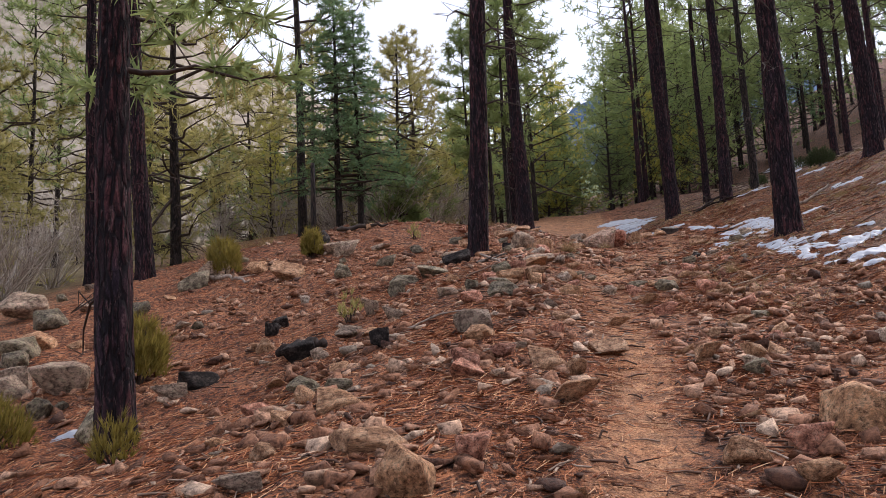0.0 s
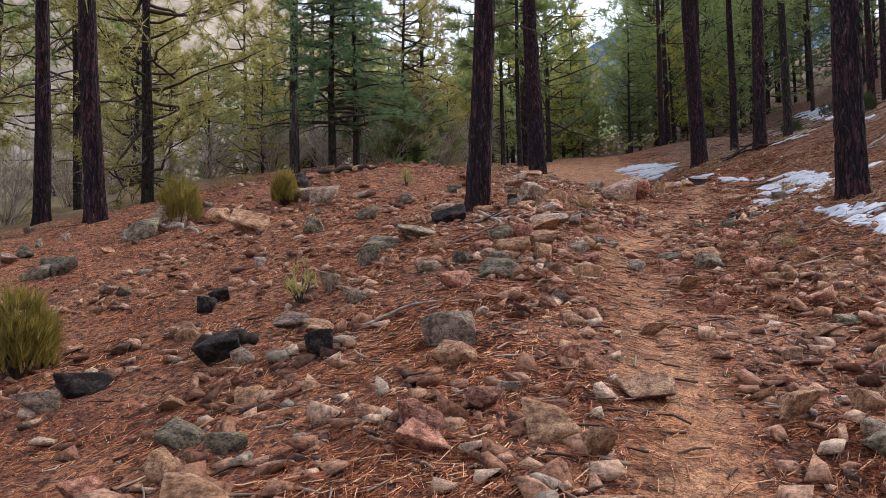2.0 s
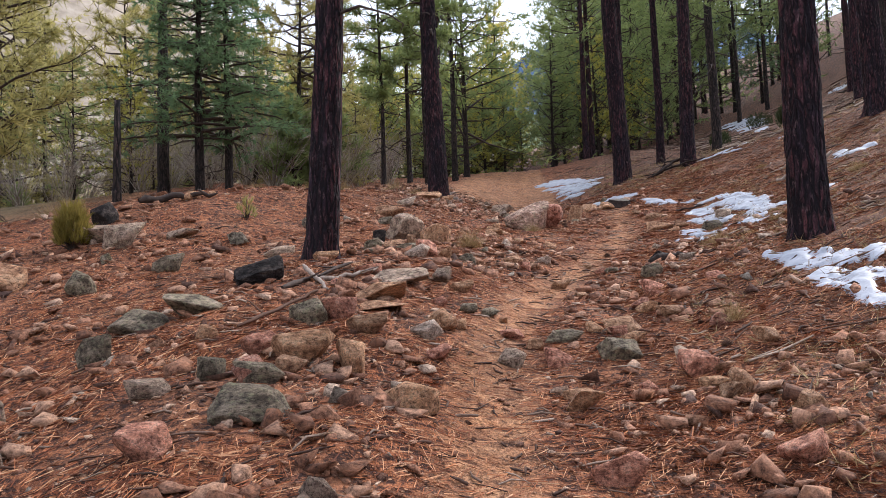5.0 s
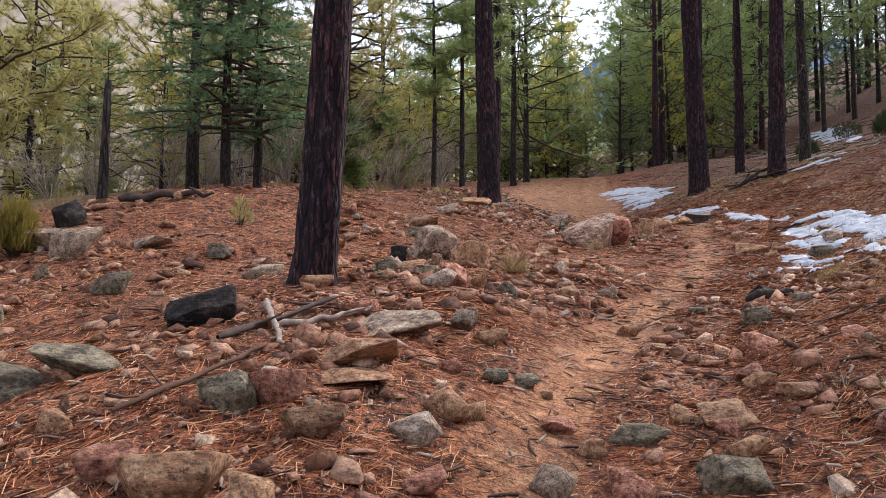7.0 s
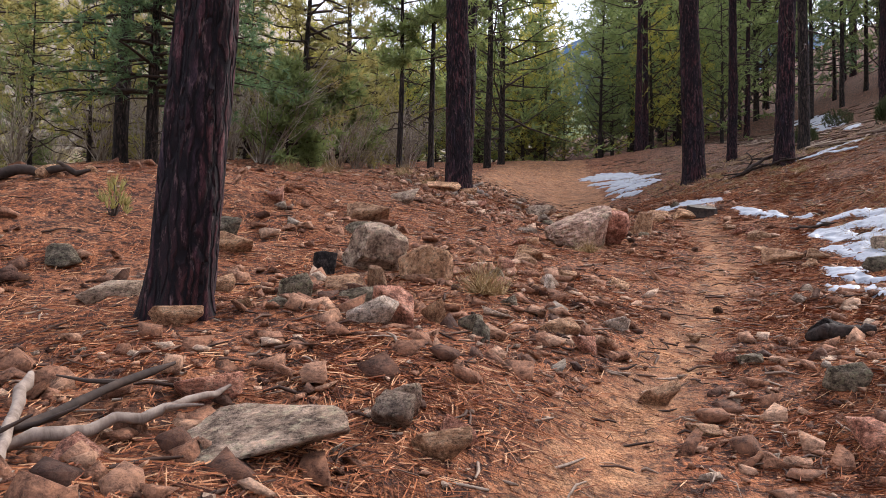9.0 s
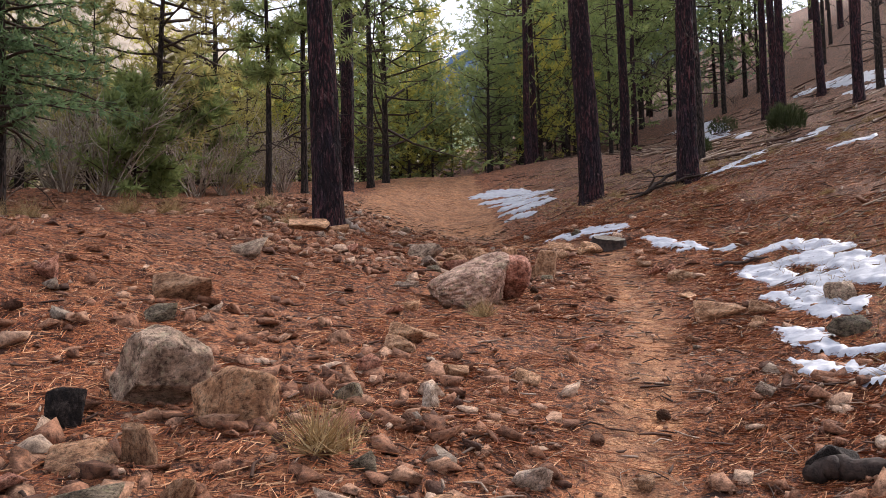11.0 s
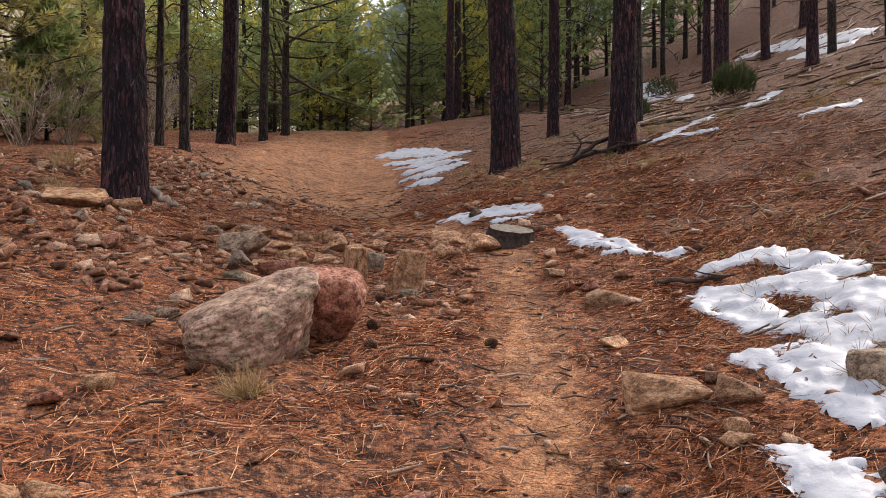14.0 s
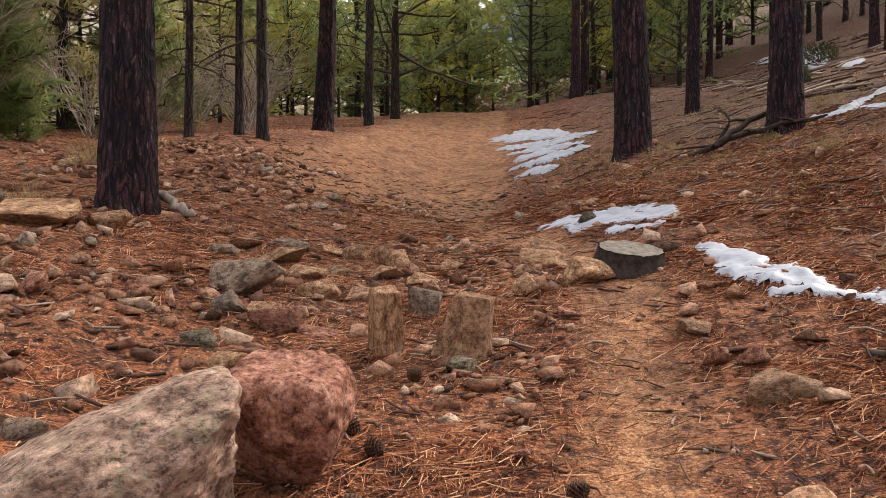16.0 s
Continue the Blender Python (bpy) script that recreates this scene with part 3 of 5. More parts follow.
def pine(rng, height, r0, crown_from, spread, boughs, needle, bark, kind="ponderosa", dead=8, hero=False, bend=(0.0, 0.0), root=None, dense=1.0, far=False):
    """A conifer: bole, limbs and a crown of needle tufts, under one Empty at its foot."""
    tree = root or new("pine_tree")
    part("trunk", trunk_mesh(rng, height, r0, bark, hero, bend), tree)
    limbs = Shape()
    if kind == "ponderosa":
        profile, sweep = (lambda f: (0.65 + 0.6 * f) if f < 0.5 else 1.9 * (1.02 - f)), (-0.10, 0.30)
        twigs, per, length, width, spr = 7, 14, 0.33, 0.038, 1.2
    elif kind == "bushy":
        profile, sweep = (lambda f: 1.05 - 0.85 * f ** 1.4), (0.05, 0.30)
        twigs, per, length, width, spr = 6, 12, 0.32, 0.046, 1.1
    else:
        profile, sweep = (lambda f: 1.05 - 0.97 * f), (0.02, -0.12)
        twigs, per, length, width, spr = 8, 14, 0.21, 0.028, 0.8
    if far:
        twigs, per, length, width, spr = 5, 6, length * 1.35, width * 2.0, spr
    centres, axes = [], []
    for p, ln in limb_paths(rng, height, crown_from, spread, boughs, bend, profile, sweep, 0.03 if kind == "fir" else 0.10):
        r = 0.012 + 0.016 * ln
        limbs.add(*(tube(p[::2], np.linspace(r, 0.006, 4), 3) if far else tube(p, np.linspace(r, 0.006, 7), 4)))
        n = max(2, int(twigs * dense * min(1.0, 0.35 + ln / spread)))
        for j in range(n):
            t = rng.uniform(0.40, 1.0) if kind == "ponderosa" else rng.uniform(0.15, 1.0)
            at = t * 6
            a = int(min(5, at))
            base = p[a] + (p[a + 1] - p[a]) * (at - a)
            way = (p[-1] - p[0]) / (ln + 1e-6) + rng.normal(0, 0.55, 3) * np.array([1, 1, 0.45])
            way /= np.linalg.norm(way)
            way[2] += 0.22 if kind != "fir" else -0.05
            tl = 0.15 + ln * rng.uniform(0.10, 0.30)
            tip = base + way * tl
            if not far:
                limbs.add(*tube([base, tip], [0.009, 0.004], 3))
            for c in (tip, tip * 0.45 + base * 0.55):
                centres.append(c)
                axes.append(way)
    v, f = tufts(rng, np.array(centres), np.array(axes), per, length, width, spr)
    tagged(part("crown", mesh_of("crown", v, f, needle), tree), kind="stuff")
    for i in range(dead // 4 if far else dead):
        z = rng.uniform(0.25, 1.0) * crown_from + 0.4
        az, ln = rng.uniform(0, 6.28), rng.uniform(0.3, 1.0) * min(1.6, spread)
        t = np.linspace(0, 1, 6)
        p = np.zeros((6, 3))
        p[:, :2] = np.outer(t * ln, [np.cos(az), np.sin(az)]) + np.cumsum(rng.normal(0, 0.05, (6, 2)), 0) + np.array(bend) * z
        p[:, 2] = z + ln * (0.25 * t - 0.55 * t * t) + np.cumsum(rng.normal(0, 0.03, 6))
        p[0, :2] = np.array(bend) * z
        limbs.add(*tube(p, np.linspace(0.024, 0.006, 6), 5))
        for j in range(0 if far else 3):
            b = p[rng.integers(2, 6)]
            limbs.add(*tube([b, b + rng.normal(0, 0.14, 3), b + rng.normal(0, 0.28, 3)], [0.009, 0.006, 0.003], 3))
    tagged(part("branchwork", limbs.mesh("branchwork", LIMB), tree), kind="stuff")
    return tree


TALL = "tall ponderosa pine with furrowed dark reddish bark and bare lower trunk"


def hero_pine(x, y, r0, height, crown_from, bend, seed, label=TALL, dead=6, spread=2.2, boughs=34, grey=False):
    rng = np.random.default_rng(seed)
    tree = pine(rng, height, r0, crown_from, spread, boughs, PINE, BARK_GREY if grey else BARK, "ponderosa", dead, True, bend)
    tree.location = foot(x, y, float(land(x, y)) - 0.05)
    return tagged(tree, label, "pine tree", "tall pines by the trail")


hero_pine(-2.62, 6.62, 0.155, 13, 3.1, (0, 0), 1, "slender pine with flaking red-brown bark on the bank", dead=2)
hero_pine(0.62, 15.75, 0.185, 16, 6.5, (0.065, -0.03), 2)
hero_pine(2.62, 26.8, 0.235, 17, 5.5, (-0.012, 0.05), 3)
hero_pine(8.6, 32.0, 0.27, 19, 9.0, (-0.02, 0.02), 4)
hero_pine(9.35, 34.6, 0.22, 19, 9.0, (-0.005, 0), 5)
hero_pine(6.06, 15.05, 0.215, 16, 6.8, (-0.02, -0.03), 6, "leaning ponderosa pine with scarred red bark beside snow", dead=4)
hero_pine(9.8, 29.6, 0.205, 17, 8.0, (0.02, 0.02), 7)
hero_pine(12.25, 39.8, 0.165, 17, 8.0, (0.02, 0.03), 8)
hero_pine(12.9, 25.6, 0.27, 18, 8.5, (-0.04, 0), 9)
hero_pine(11.3, 20.0, 0.25, 18, 8.0, (0.03, 0), 10)
hero_pine(3.35, 40.5, 0.24, 17, 7.0, (0.03, 0.03), 11, "ponderosa pine with bright red-brown bark at the bank's edge")
hero_pine(-6.26, 18.1, 0.19, 15, 5.0, (-0.045, 0), 12, dead=9)
hero_pine(-8.1, 19.8, 0.17, 14, 5.0, (0, 0), 13, dead=9)

# Kinds of trees that repeat: each is built once, then copied.
KINDS = {}


def kind_tree(key, seed, label, **k):
    """Each kind has a fine build for near trees and a coarser one for those far up the slope."""
    for name, far in ((key, False), (key + "_far", True)):
        tree = pine(np.random.default_rng(seed), far=far, **k)
        tagged(tree, label, "pine tree", "trees of the pine wood")
        KINDS[name] = [tree, False]


kind_tree("tall_a", 21, "tall pine with a thin open crown", height=18, r0=0.18, crown_from=5.5, spread=3.2, boughs=52, needle=PINE, bark=BARK, dead=8)
kind_tree("tall_b", 22, "tall slim pine with a high crown", height=16, r0=0.15, crown_from=4.2, spread=2.8, boughs=50, needle=PINE, bark=BARK_GREY, dead=10)
kind_tree("tall_c", 23, "tall pine with dark bark on the slope", height=20, r0=0.21, crown_from=6.5, spread=3.4, boughs=50, needle=PINE, bark=BARK, dead=7)
kind_tree("olive", 24, "spreading olive-green pine with crooked limbs by the creek", height=12, r0=0.17, crown_from=0.5, spread=3.4, boughs=72, needle=OLIVE, bark=BARK_GREY, dead=10)
kind_tree("olive_b", 25, "open olive-green pine with many dead twigs", height=9.5, r0=0.12, crown_from=0.2, spread=2.9, boughs=70, needle=OLIVE, bark=BARK_GREY, dead=12)
kind_tree("bushy", 26, "full green pine with branches near the ground", height=12, r0=0.15, crown_from=0.9, spread=3.3, boughs=76, needle=PINE, bark=BARK_GREY, kind="bushy", dead=2)
kind_tree("sunny", 27, "yellow-green pine beyond the rise, coloured as if sunlit", height=11, r0=0.15, crown_from=0.6, spread=3.2, boughs=74, needle=PINE_SUN, bark=BARK_GREY, kind="bushy", dead=2)
kind_tree("fir", 28, "dense blue-green fir beside the creek wood", height=9.0, r0=0.13, crown_from=1.6, spread=2.1, boughs=105, needle=FIR, bark=BARK_GREY, kind="fir", dead=5)
kind_tree("young", 29, "young green pine with a pointed top", height=2.6, r0=0.04, crown_from=0.15, spread=1.0, boughs=46, needle=PINE, bark=BARK_GREY, kind="bushy", dead=0)
kind_tree("thin", 30, "thin young pine with sparse branches", height=9, r0=0.085, crown_from=2.6, spread=1.2, boughs=34, needle=PINE, bark=BARK_GREY, dead=8)


def plant(key, x, y, size=1.0, turn=0.0, lean=(0.0, 0.0)):
    if y > 47:
        key += "_far"
    tree, used = KINDS[key]
    m = pose(*foot(x, y, float(land(x, y)) - 0.06), lean[1], lean[0], turn)
    if used:
        tree = copy_thing(tree, m)
    else:
        KINDS[key][1] = True
        tree.matrix_basis = m
    tree.scale = (size, size, size)
    return tree


# single trees that the walk passes
plant("fir", -3.25, 27.6, 0.95, 20)
plant("fir", -2.6, 27.9, 0.85, 140)
plant("tall_b", -4.95, 30.8, 1.15, 60)
plant("olive", -7.6, 24.5, 0.95, 200)
plant("thin", 1.26, 35.4, 1.0, 30)
plant("thin", 2.15, 35.6, 1.1, 80)
plant("thin", 2.72, 34.6, 1.25, 150)
plant("young", -0.8, 39.2, 1.2, 10)
plant("bushy", -3.2, 36.5, 0.42, 170)
plant("sunny", -6.5, 33.0, 0.4, 40)
plant("young", -1.6, 33.5, 1.0, 100)
plant("tall_b", 4.4, 44.5, 0.95, 10)
plant("bushy", 5.2, 47.5, 1.0, 75)
plant("tall_a", 12.0, 51.6, 1.0, 20)
plant("tall_a", 12.6, 52.8, 0.95, 110)
plant("tall_b", 13.7, 37.6, 1.2, 190)
plant("tall_a", 20.9, 40.8, 1.05, 40)
plant("tall_b", 24.6, 45.0, 1.1, 70)
plant("tall_c", 24.9, 54.3, 1.0, 130)
plant("olive_b", -9.3, 42.0, 1.0, 30)
plant("olive_b", -5.5, 38.0, 1.05, 210)
plant("sunny", 10.2, 74.0, 1.25, 10)
plant("sunny", 11.2, 82.0, 1.2, 140)
plant("sunny", 7.0, 68.0, 0.85, 260)
plant("sunny", 8.7, 61.0, 0.72, 30)
plant("sunny", 7.2, 57.5, 0.66, 120)
plant("sunny", 10.3, 63.0, 0.55, 220)
plant("bushy", 12.0, 60.0, 0.62, 300)
plant("bushy", 15.0, 66.0, 1.2, 60)
plant("bushy", 18.5, 72.0, 1.3, 170)


def wood(seed, keys, count, xr, yr, gap, sizes, keep=lambda x, y: True):
    """Scatters trees with a least distance between them."""
    rng = np.random.default_rng(seed)
    made, tries = [], 0
    while len(made) < count and tries < 6000:
        tries += 1
        x, y = rng.uniform(*xr), rng.uniform(*yr)
        if not keep(x, y) or 0.140 < (x - 2) / max(y - 9, 1) < 0.190 or any((x - a) ** 2 + (y - b) ** 2 < gap ** 2 for a, b in made):
            continue
        made.append((x, y))
        plant(keys[rng.integers(len(keys))], x, y, rng.uniform(*sizes), rng.uniform(0, 360), (rng.normal(0, 1.2), rng.normal(0, 1.2)))


# the slope above the trail
wood(41, ["tall_a", "tall_b", "tall_c"], 54, (17, 78), (36, 105), 3.4, (0.85, 1.15), lambda x, y: x > 18 + 0.05 * (y - 38) and x < y * 0.95 and abs(x - 20.9) + abs(y - 40.8) > 3)
wood(48, ["tall_a", "bushy", "tall_b"], 16, (14, 40), (56, 78), 3.4, (0.8, 1.05), lambda x, y: 0.24 * y < x < 0.5 * y)
# green wood behind the rise
wood(42, ["bushy", "bushy", "tall_a", "fir"], 18, (11, 34), (64, 100), 3.6, (0.9, 1.3), lambda x, y: 12 + 0.03 * y < x < 0.45 * y)
wood(43, ["bushy", "olive_b", "sunny", "bushy"], 16, (-6, 9), (53, 82), 3.4, (0.65, 0.95))
wood(50, ["bushy", "sunny", "bushy", "fir"], 11, (1, 17), (54, 61), 2.6, (0.5, 0.8))
# the creek side
wood(44, ["olive", "olive_b"], 8, (-24, 0.5), (34, 52), 3.0, (0.7, 1.0), lambda x, y: x < 0.06 * (y - 34) - 0.5 and x < 0.9)
wood(49, ["olive", "olive_b", "bushy"], 11, (-40, -8), (29, 66), 3.2, (0.85, 1.2), lambda x, y: x < -0.26 * y)
wood(45, ["olive", "olive_b", "tall_b"], 9, (-20, -8.0), (17, 29), 2.8, (0.7, 1.0), lambda x, y: x < -9.0)
wood(51, ["olive_b", "bushy", "olive_b", "young"], 20, (-16, 1.5), (33, 50), 1.7, (0.28, 0.5), lambda x, y: x < 0.1 * (y - 34) - 0.8)
wood(52, ["bushy", "sunny", "bushy", "young"], 16, (0, 20), (55, 66), 2.0, (0.3, 0.5))
wood(53, ["bushy", "olive_b", "sunny", "bushy"], 16, (-14, 5), (50, 58), 1.8, (0.35, 0.6))
# behind and beside the start of the walk
wood(46, ["tall_a", "tall_c", "olive"], 7, (-16, 22), (-24, -5), 4.5, (0.9, 1.1))
wood(47, ["tall_a", "tall_c"], 4, (14, 30), (2, 30), 4.0, (0.9, 1.1), lambda x, y: x > 13 + 0.2 * y)

for tree, used in KINDS.values():
    if not used:
        for ob in (*tree.children, tree):
            bpy.data.objects.remove(ob)

# ---------------------------------------------------------------- bushes and brush


def bush(name, x, y, width, height, mat, seed, label, category, sprays=260, per=9):
    """Upright sprays on short stems."""
    rng = np.random.default_rng(seed)
    root = new(name)
    a = rng.uniform(0, 6.28, sprays)
    rad = width / 2 * np.sqrt(rng.uniform(0, 1, sprays))
    h = height * rng.uniform(0.12, 0.95, sprays) * np.clip(1.1 - (rad / (width / 2)) ** 2 * 0.55, 0.2, 1)
    c = np.stack([rad * np.cos(a), rad * np.sin(a), h * 0.9], 1)
    ax = np.stack([0.35 * np.cos(a), 0.35 * np.sin(a), np.ones(sprays)], 1)
    v, f = tufts(rng, c, ax, per, 0.17 * height / 0.8 + 0.03, 0.011, 0.28)
    part("foliage", mesh_of("foliage", v, f, mat), root)
    stems = Shape()
    for k in range(14):
        i = rng.integers(sprays)
        stems.add(*tube([(0, 0, -0.05), c[i] * np.array([0.5, 0.5, 0.45]), c[i]], [0.014, 0.009, 0.003], 5))
    tagged(part("stem_cluster", stems.mesh("stem_cluster", LIMB), root), kind="stuff")
    root.location = foot(x, y, gz(x, y) - 0.02)
    return tagged(root, label, category)


JUN = "small upright yellow-green juniper bush on the needle-covered bank"
bush("juniper_bush", -3.55, 9.75, 0.62, 0.85, JUNIPER, 1, JUN, "bush", 420)
bush("juniper_bush", -4.2, 16.45, 0.62, 0.80, JUNIPER, 2, JUN, "bush", 380)
bush("juniper_bush", -2.55, 16.9, 0.42, 0.62, JUNIPER, 3, JUN, "bush", 320)
bush("juniper_bush", -4.3, 7.9, 0.75, 0.55, JUNIPER, 4, JUN, "bush", 360)
bush("pine_seedling", -2.45, 6.15, 0.30, 0.42, JUNIPER, 5, "tuft of long green needles at the foot of a pine", "seedling", 60, 14)
bush("pine_seedling", -1.2, 10.6, 0.28, 0.42, OLIVE, 6, "thin yellow-green pine seedling among stones", "seedling", 26, 12)
bush("pine_seedling", -0.6, 18.2, 0.25, 0.40, OLIVE, 7, "thin yellow-green pine seedling among stones", "seedling", 24, 12)
bush("juniper_bush", 17.2, 38.9, 1.15, 1.0, DARK_JUNIPER, 8, "low dark green juniper bush on the slope", "bush", 600)
bush("juniper_bush", 14.6, 39.6, 0.8, 0.7, DARK_JUNIPER, 9, "low olive juniper bush on the slope", "bush", 320)
bush("juniper_bush", 22.5, 54.0, 1.4, 1.0, DARK_JUNIPER, 10, "low dark green juniper bush on the slope", "bush", 300)


def bare_brush(x, y, height, seed):
    """A leafless creek shrub: a spray of forked pale stems."""
    rng = np.random.default_rng(seed)
    s = Shape()
    for k in range(26):
        az, ln = rng.uniform(0, 6.28), height * rng.uniform(0.6, 1.1)
        way = np.array([np.cos(az) * 0.5, np.sin(az) * 0.5, 1.0]) + rng.normal(0, 0.2, 3)
        way /= np.linalg.norm(way)
        p = np.array([way * ln * t + np.array([0, 0, -0.05]) for t in (0, 0.35, 0.7, 1)]) + rng.normal(0, 0.06, (4, 3)) * height / 2
        p[0] = (rng.normal(0, 0.12), rng.normal(0, 0.12), -0.1)
        s.add(*tube(p, [0.022, 0.016, 0.010, 0.004], 3))
        for j in range(6):
            b = p[1] + (p[3] - p[1]) * rng.uniform(0, 1)
            w = way + rng.normal(0, 0.55, 3)
            e = b + w * ln * rng.uniform(0.12, 0.35)
            s.add(*tube([b, (b + e) / 2 + rng.normal(0, 0.04, 3), e], [0.009, 0.007, 0.003], 3))
            s.add(*tube([(b + e) / 2, e + rng.normal(0, 0.16, 3) * ln * 0.5], [0.006, 0.003], 3))
    ob = new("bare_shrub", s.mesh("bare_shrub", BRUSH))
    ob.location = foot(x, y, float(land(x, y)) - 0.03)
    return tagged(ob, "leafless pale grey shrub by the creek", "shrub", "bare creek shrubs")


shrubs = [bare_brush(-9.5, 16.5, 1.6, 1), bare_brush(-4.0, 40.0, 2.6, 2), bare_brush(0.5, 46.0, 3.0, 3)]
rng = np.random.default_rng(9)
for x, y in [(-6.2, 33.0), (-7.4, 36.0), (-8.6, 33.5), (-9.5, 38.0), (-6.6, 39.5), (-10.5, 34.5), (-8.0, 41.5), (-0.2, 38.5), (1.4, 41.0), (-4.2, 36.5), (-11.5, 40.0), (-5.8, 35.2), (-3.0, 33.2), (-2.5, 35.0), (-0.6, 36.0), (-3.4, 38.5), (0.2, 40.5), (-1.8, 42.0), (1.2, 43.5), (-4.6, 34.0), (-5.2, 41.0)]:
    copy_thing(shrubs[1 + int(y) % 2], pose(*foot(x, y, float(land(x, y)) - 0.05), 0, 0, 40 * y)).scale = (0.75, 0.75, 0.75)
for i in range(44):
    if i % 2:
        x, y = rng.uniform(-24, 4.0), rng.uniform(31, 58)
        if x > -1.5 and y < 43:
            continue
    else:
        x, y = rng.uniform(-20, -7.5), rng.uniform(11, 34)
        if x > -8.5 - 0.05 * (y - 10):
            continue
    ob = copy_thing(shrubs[i % 3], pose(*foot(x, y, float(land(x, y)) - 0.05), 0, 0, rng.uniform(0, 360)))
    s = rng.uniform(0.6, 1.1)
    ob.scale = (s, s, s)

# ---------------------------------------------------------------- rocks


def rock_mesh(name, seed, mat, corners=10, cuts=2, lumps=0.03):
    """A broken stone: the hull of a few corners, with worn edges and rough faces, one metre across."""
    rng = np.random.default_rng(seed)
    p = rng.normal(size=(corners, 3))
    p /= np.abs(p).max(1)[:, None]
    p *= rng.uniform(0.68, 1.0, (corners, 1))
    bm = bmesh.new()
    for q in p:
        bm.verts.new(q * 0.5)
    bmesh.ops.convex_hull(bm, input=bm.verts[:])
    bmesh.ops.delete(bm, geom=[v for v in bm.verts if not v.link_faces], context="VERTS")
    if cuts:
        bmesh.ops.dissolve_limit(bm, angle_limit=0.35, verts=bm.verts[:], edges=bm.edges[:])
        bmesh.ops.bevel(bm, geom=bm.edges[:], offset=0.028, segments=1, profile=0.5, affect="EDGES", clamp_overlap=True)
        bmesh.ops.triangulate(bm, faces=bm.faces[:])
        bmesh.ops.subdivide_edges(bm, edges=[e for e in bm.edges if e.calc_length() > 0.16], cuts=cuts, use_grid_fill=True)
    bmesh.ops.triangulate(bm, faces=bm.faces[:])
    bm.verts.index_update()
    p = np.array([v.co for v in bm.verts])
    faces = np.array([[v.index for v in f.verts] for f in bm.faces])
    bm.free()
    if cuts:
        p *= 1 + lumps * fbm(p[:, 0] * 4 + seed, p[:, 1] * 4, p[:, 2] * 4, 3)[:, None] + 0.6 * lumps * fbm(p[:, 0] * 13, p[:, 1] * 13 + seed, p[:, 2] * 13, 2)[:, None]
    size = p.max(0) - p.min(0)
    p = (p - (p.max(0) + p.min(0)) / 2) / size
    return mesh_of(name, p, faces, mat, False)


SMALL_ROCK = {k: [rock_mesh("rock", 500 + 10 * i + j, m, 9 + j, 1, 0.025) for j in range(6)] for i, (k, m) in enumerate(ROCKS.items())}
ROCK_MESH = {k: [rock_mesh("rock", 100 + 10 * i + j, m, 11 + j, 3, 0.045) for j in range(6)] for i, (k, m) in enumerate(ROCKS.items())}
ROCK_LABEL = {"grey": "grey lichen-spotted rock in the needles", "tan": "tan angular sandstone rock on the soil", "pink": "pink granite rock on the soil",
              "dark": "dark green-grey lichen rock on the bank", "pale": "pale quartz rock among smaller stones", "charred": "black charred chunk of wood on the needles"}
rock_rng = np.random.default_rng(77)


def rock(x, y, width, height, kind, depth=None, turn=None, sink=0.22, name="rock"):
    if 10.5 < y < 14.5 and -0.6 < x < 1.8:
        width, height = width * 1.25, height * 1.1
    me = (ROCK_MESH if width > 0.2 else SMALL_ROCK)[kind][rock_rng.integers(6)]
    ob = new("charred_wood" if kind == "charred" else name, me)
    depth = depth or width * rock_rng.uniform(0.6, 0.9)
    h = max(height * 1.05, 0.05) / (1 - sink)
    turn = rock_rng.uniform(-25, 25) if turn is None else turn
    flip = 180 if rock_rng.uniform() < 0.5 else 0
    ob.matrix_basis = SLOPE @ pose(x, y, gz(x, y) + h * (0.5 - sink), rock_rng.uniform(-8, 8), rock_rng.uniform(-8, 8), turn + flip)
    ob.scale = (width * 1.05, depth, h)
    return tagged(ob, ROCK_LABEL[kind], "charred wood" if kind == "charred" else "rock", "rocks of the trail" if kind != "charred" else "")


def boulder_mesh(name, seed, mat, lean=0.0):
    """A weathered block: rounded box cut by a few flat faces, with a pitted skin."""
    rng = np.random.default_rng(seed)
    bm = bmesh.new()
    bmesh.ops.create_icosphere(bm, subdivisions=6, radius=0.5)
    p = np.array([v.co for v in bm.verts])
    faces = np.array([[v.index for v in f.verts] for f in bm.faces])
    bm.free()
    p = p / (np.sum(np.abs(p) ** 5.0, 1) ** 0.2)[:, None] * 0.5
    for k in range(11):
        n = rng.normal(size=3)
        n /= np.linalg.norm(n)
        p = p - np.outer(np.clip(p @ n - rng.uniform(0.40, 0.56), 0, None), n)
    p *= 1 + 0.16 * fbm(p[:, 0] * 2.6 + seed, p[:, 1] * 2.6, p[:, 2] * 2.6, 5)[:, None] + 0.075 * np.abs(fbm(p[:, 0] * 7, p[:, 1] * 7 + seed, p[:, 2] * 10, 4))[:, None] + 0.03 * fbm(p[:, 0] * 22, p[:, 1] * 13 + seed, p[:, 2] * 13, 3)[:, None]
    p[:, 2] += lean * p[:, 0] * (p[:, 2] + 0.5)
    size = p.max(0) - p.min(0)
    return mesh_of(name, (p - (p.max(0) + p.min(0)) / 2) / size, faces, mat, False)


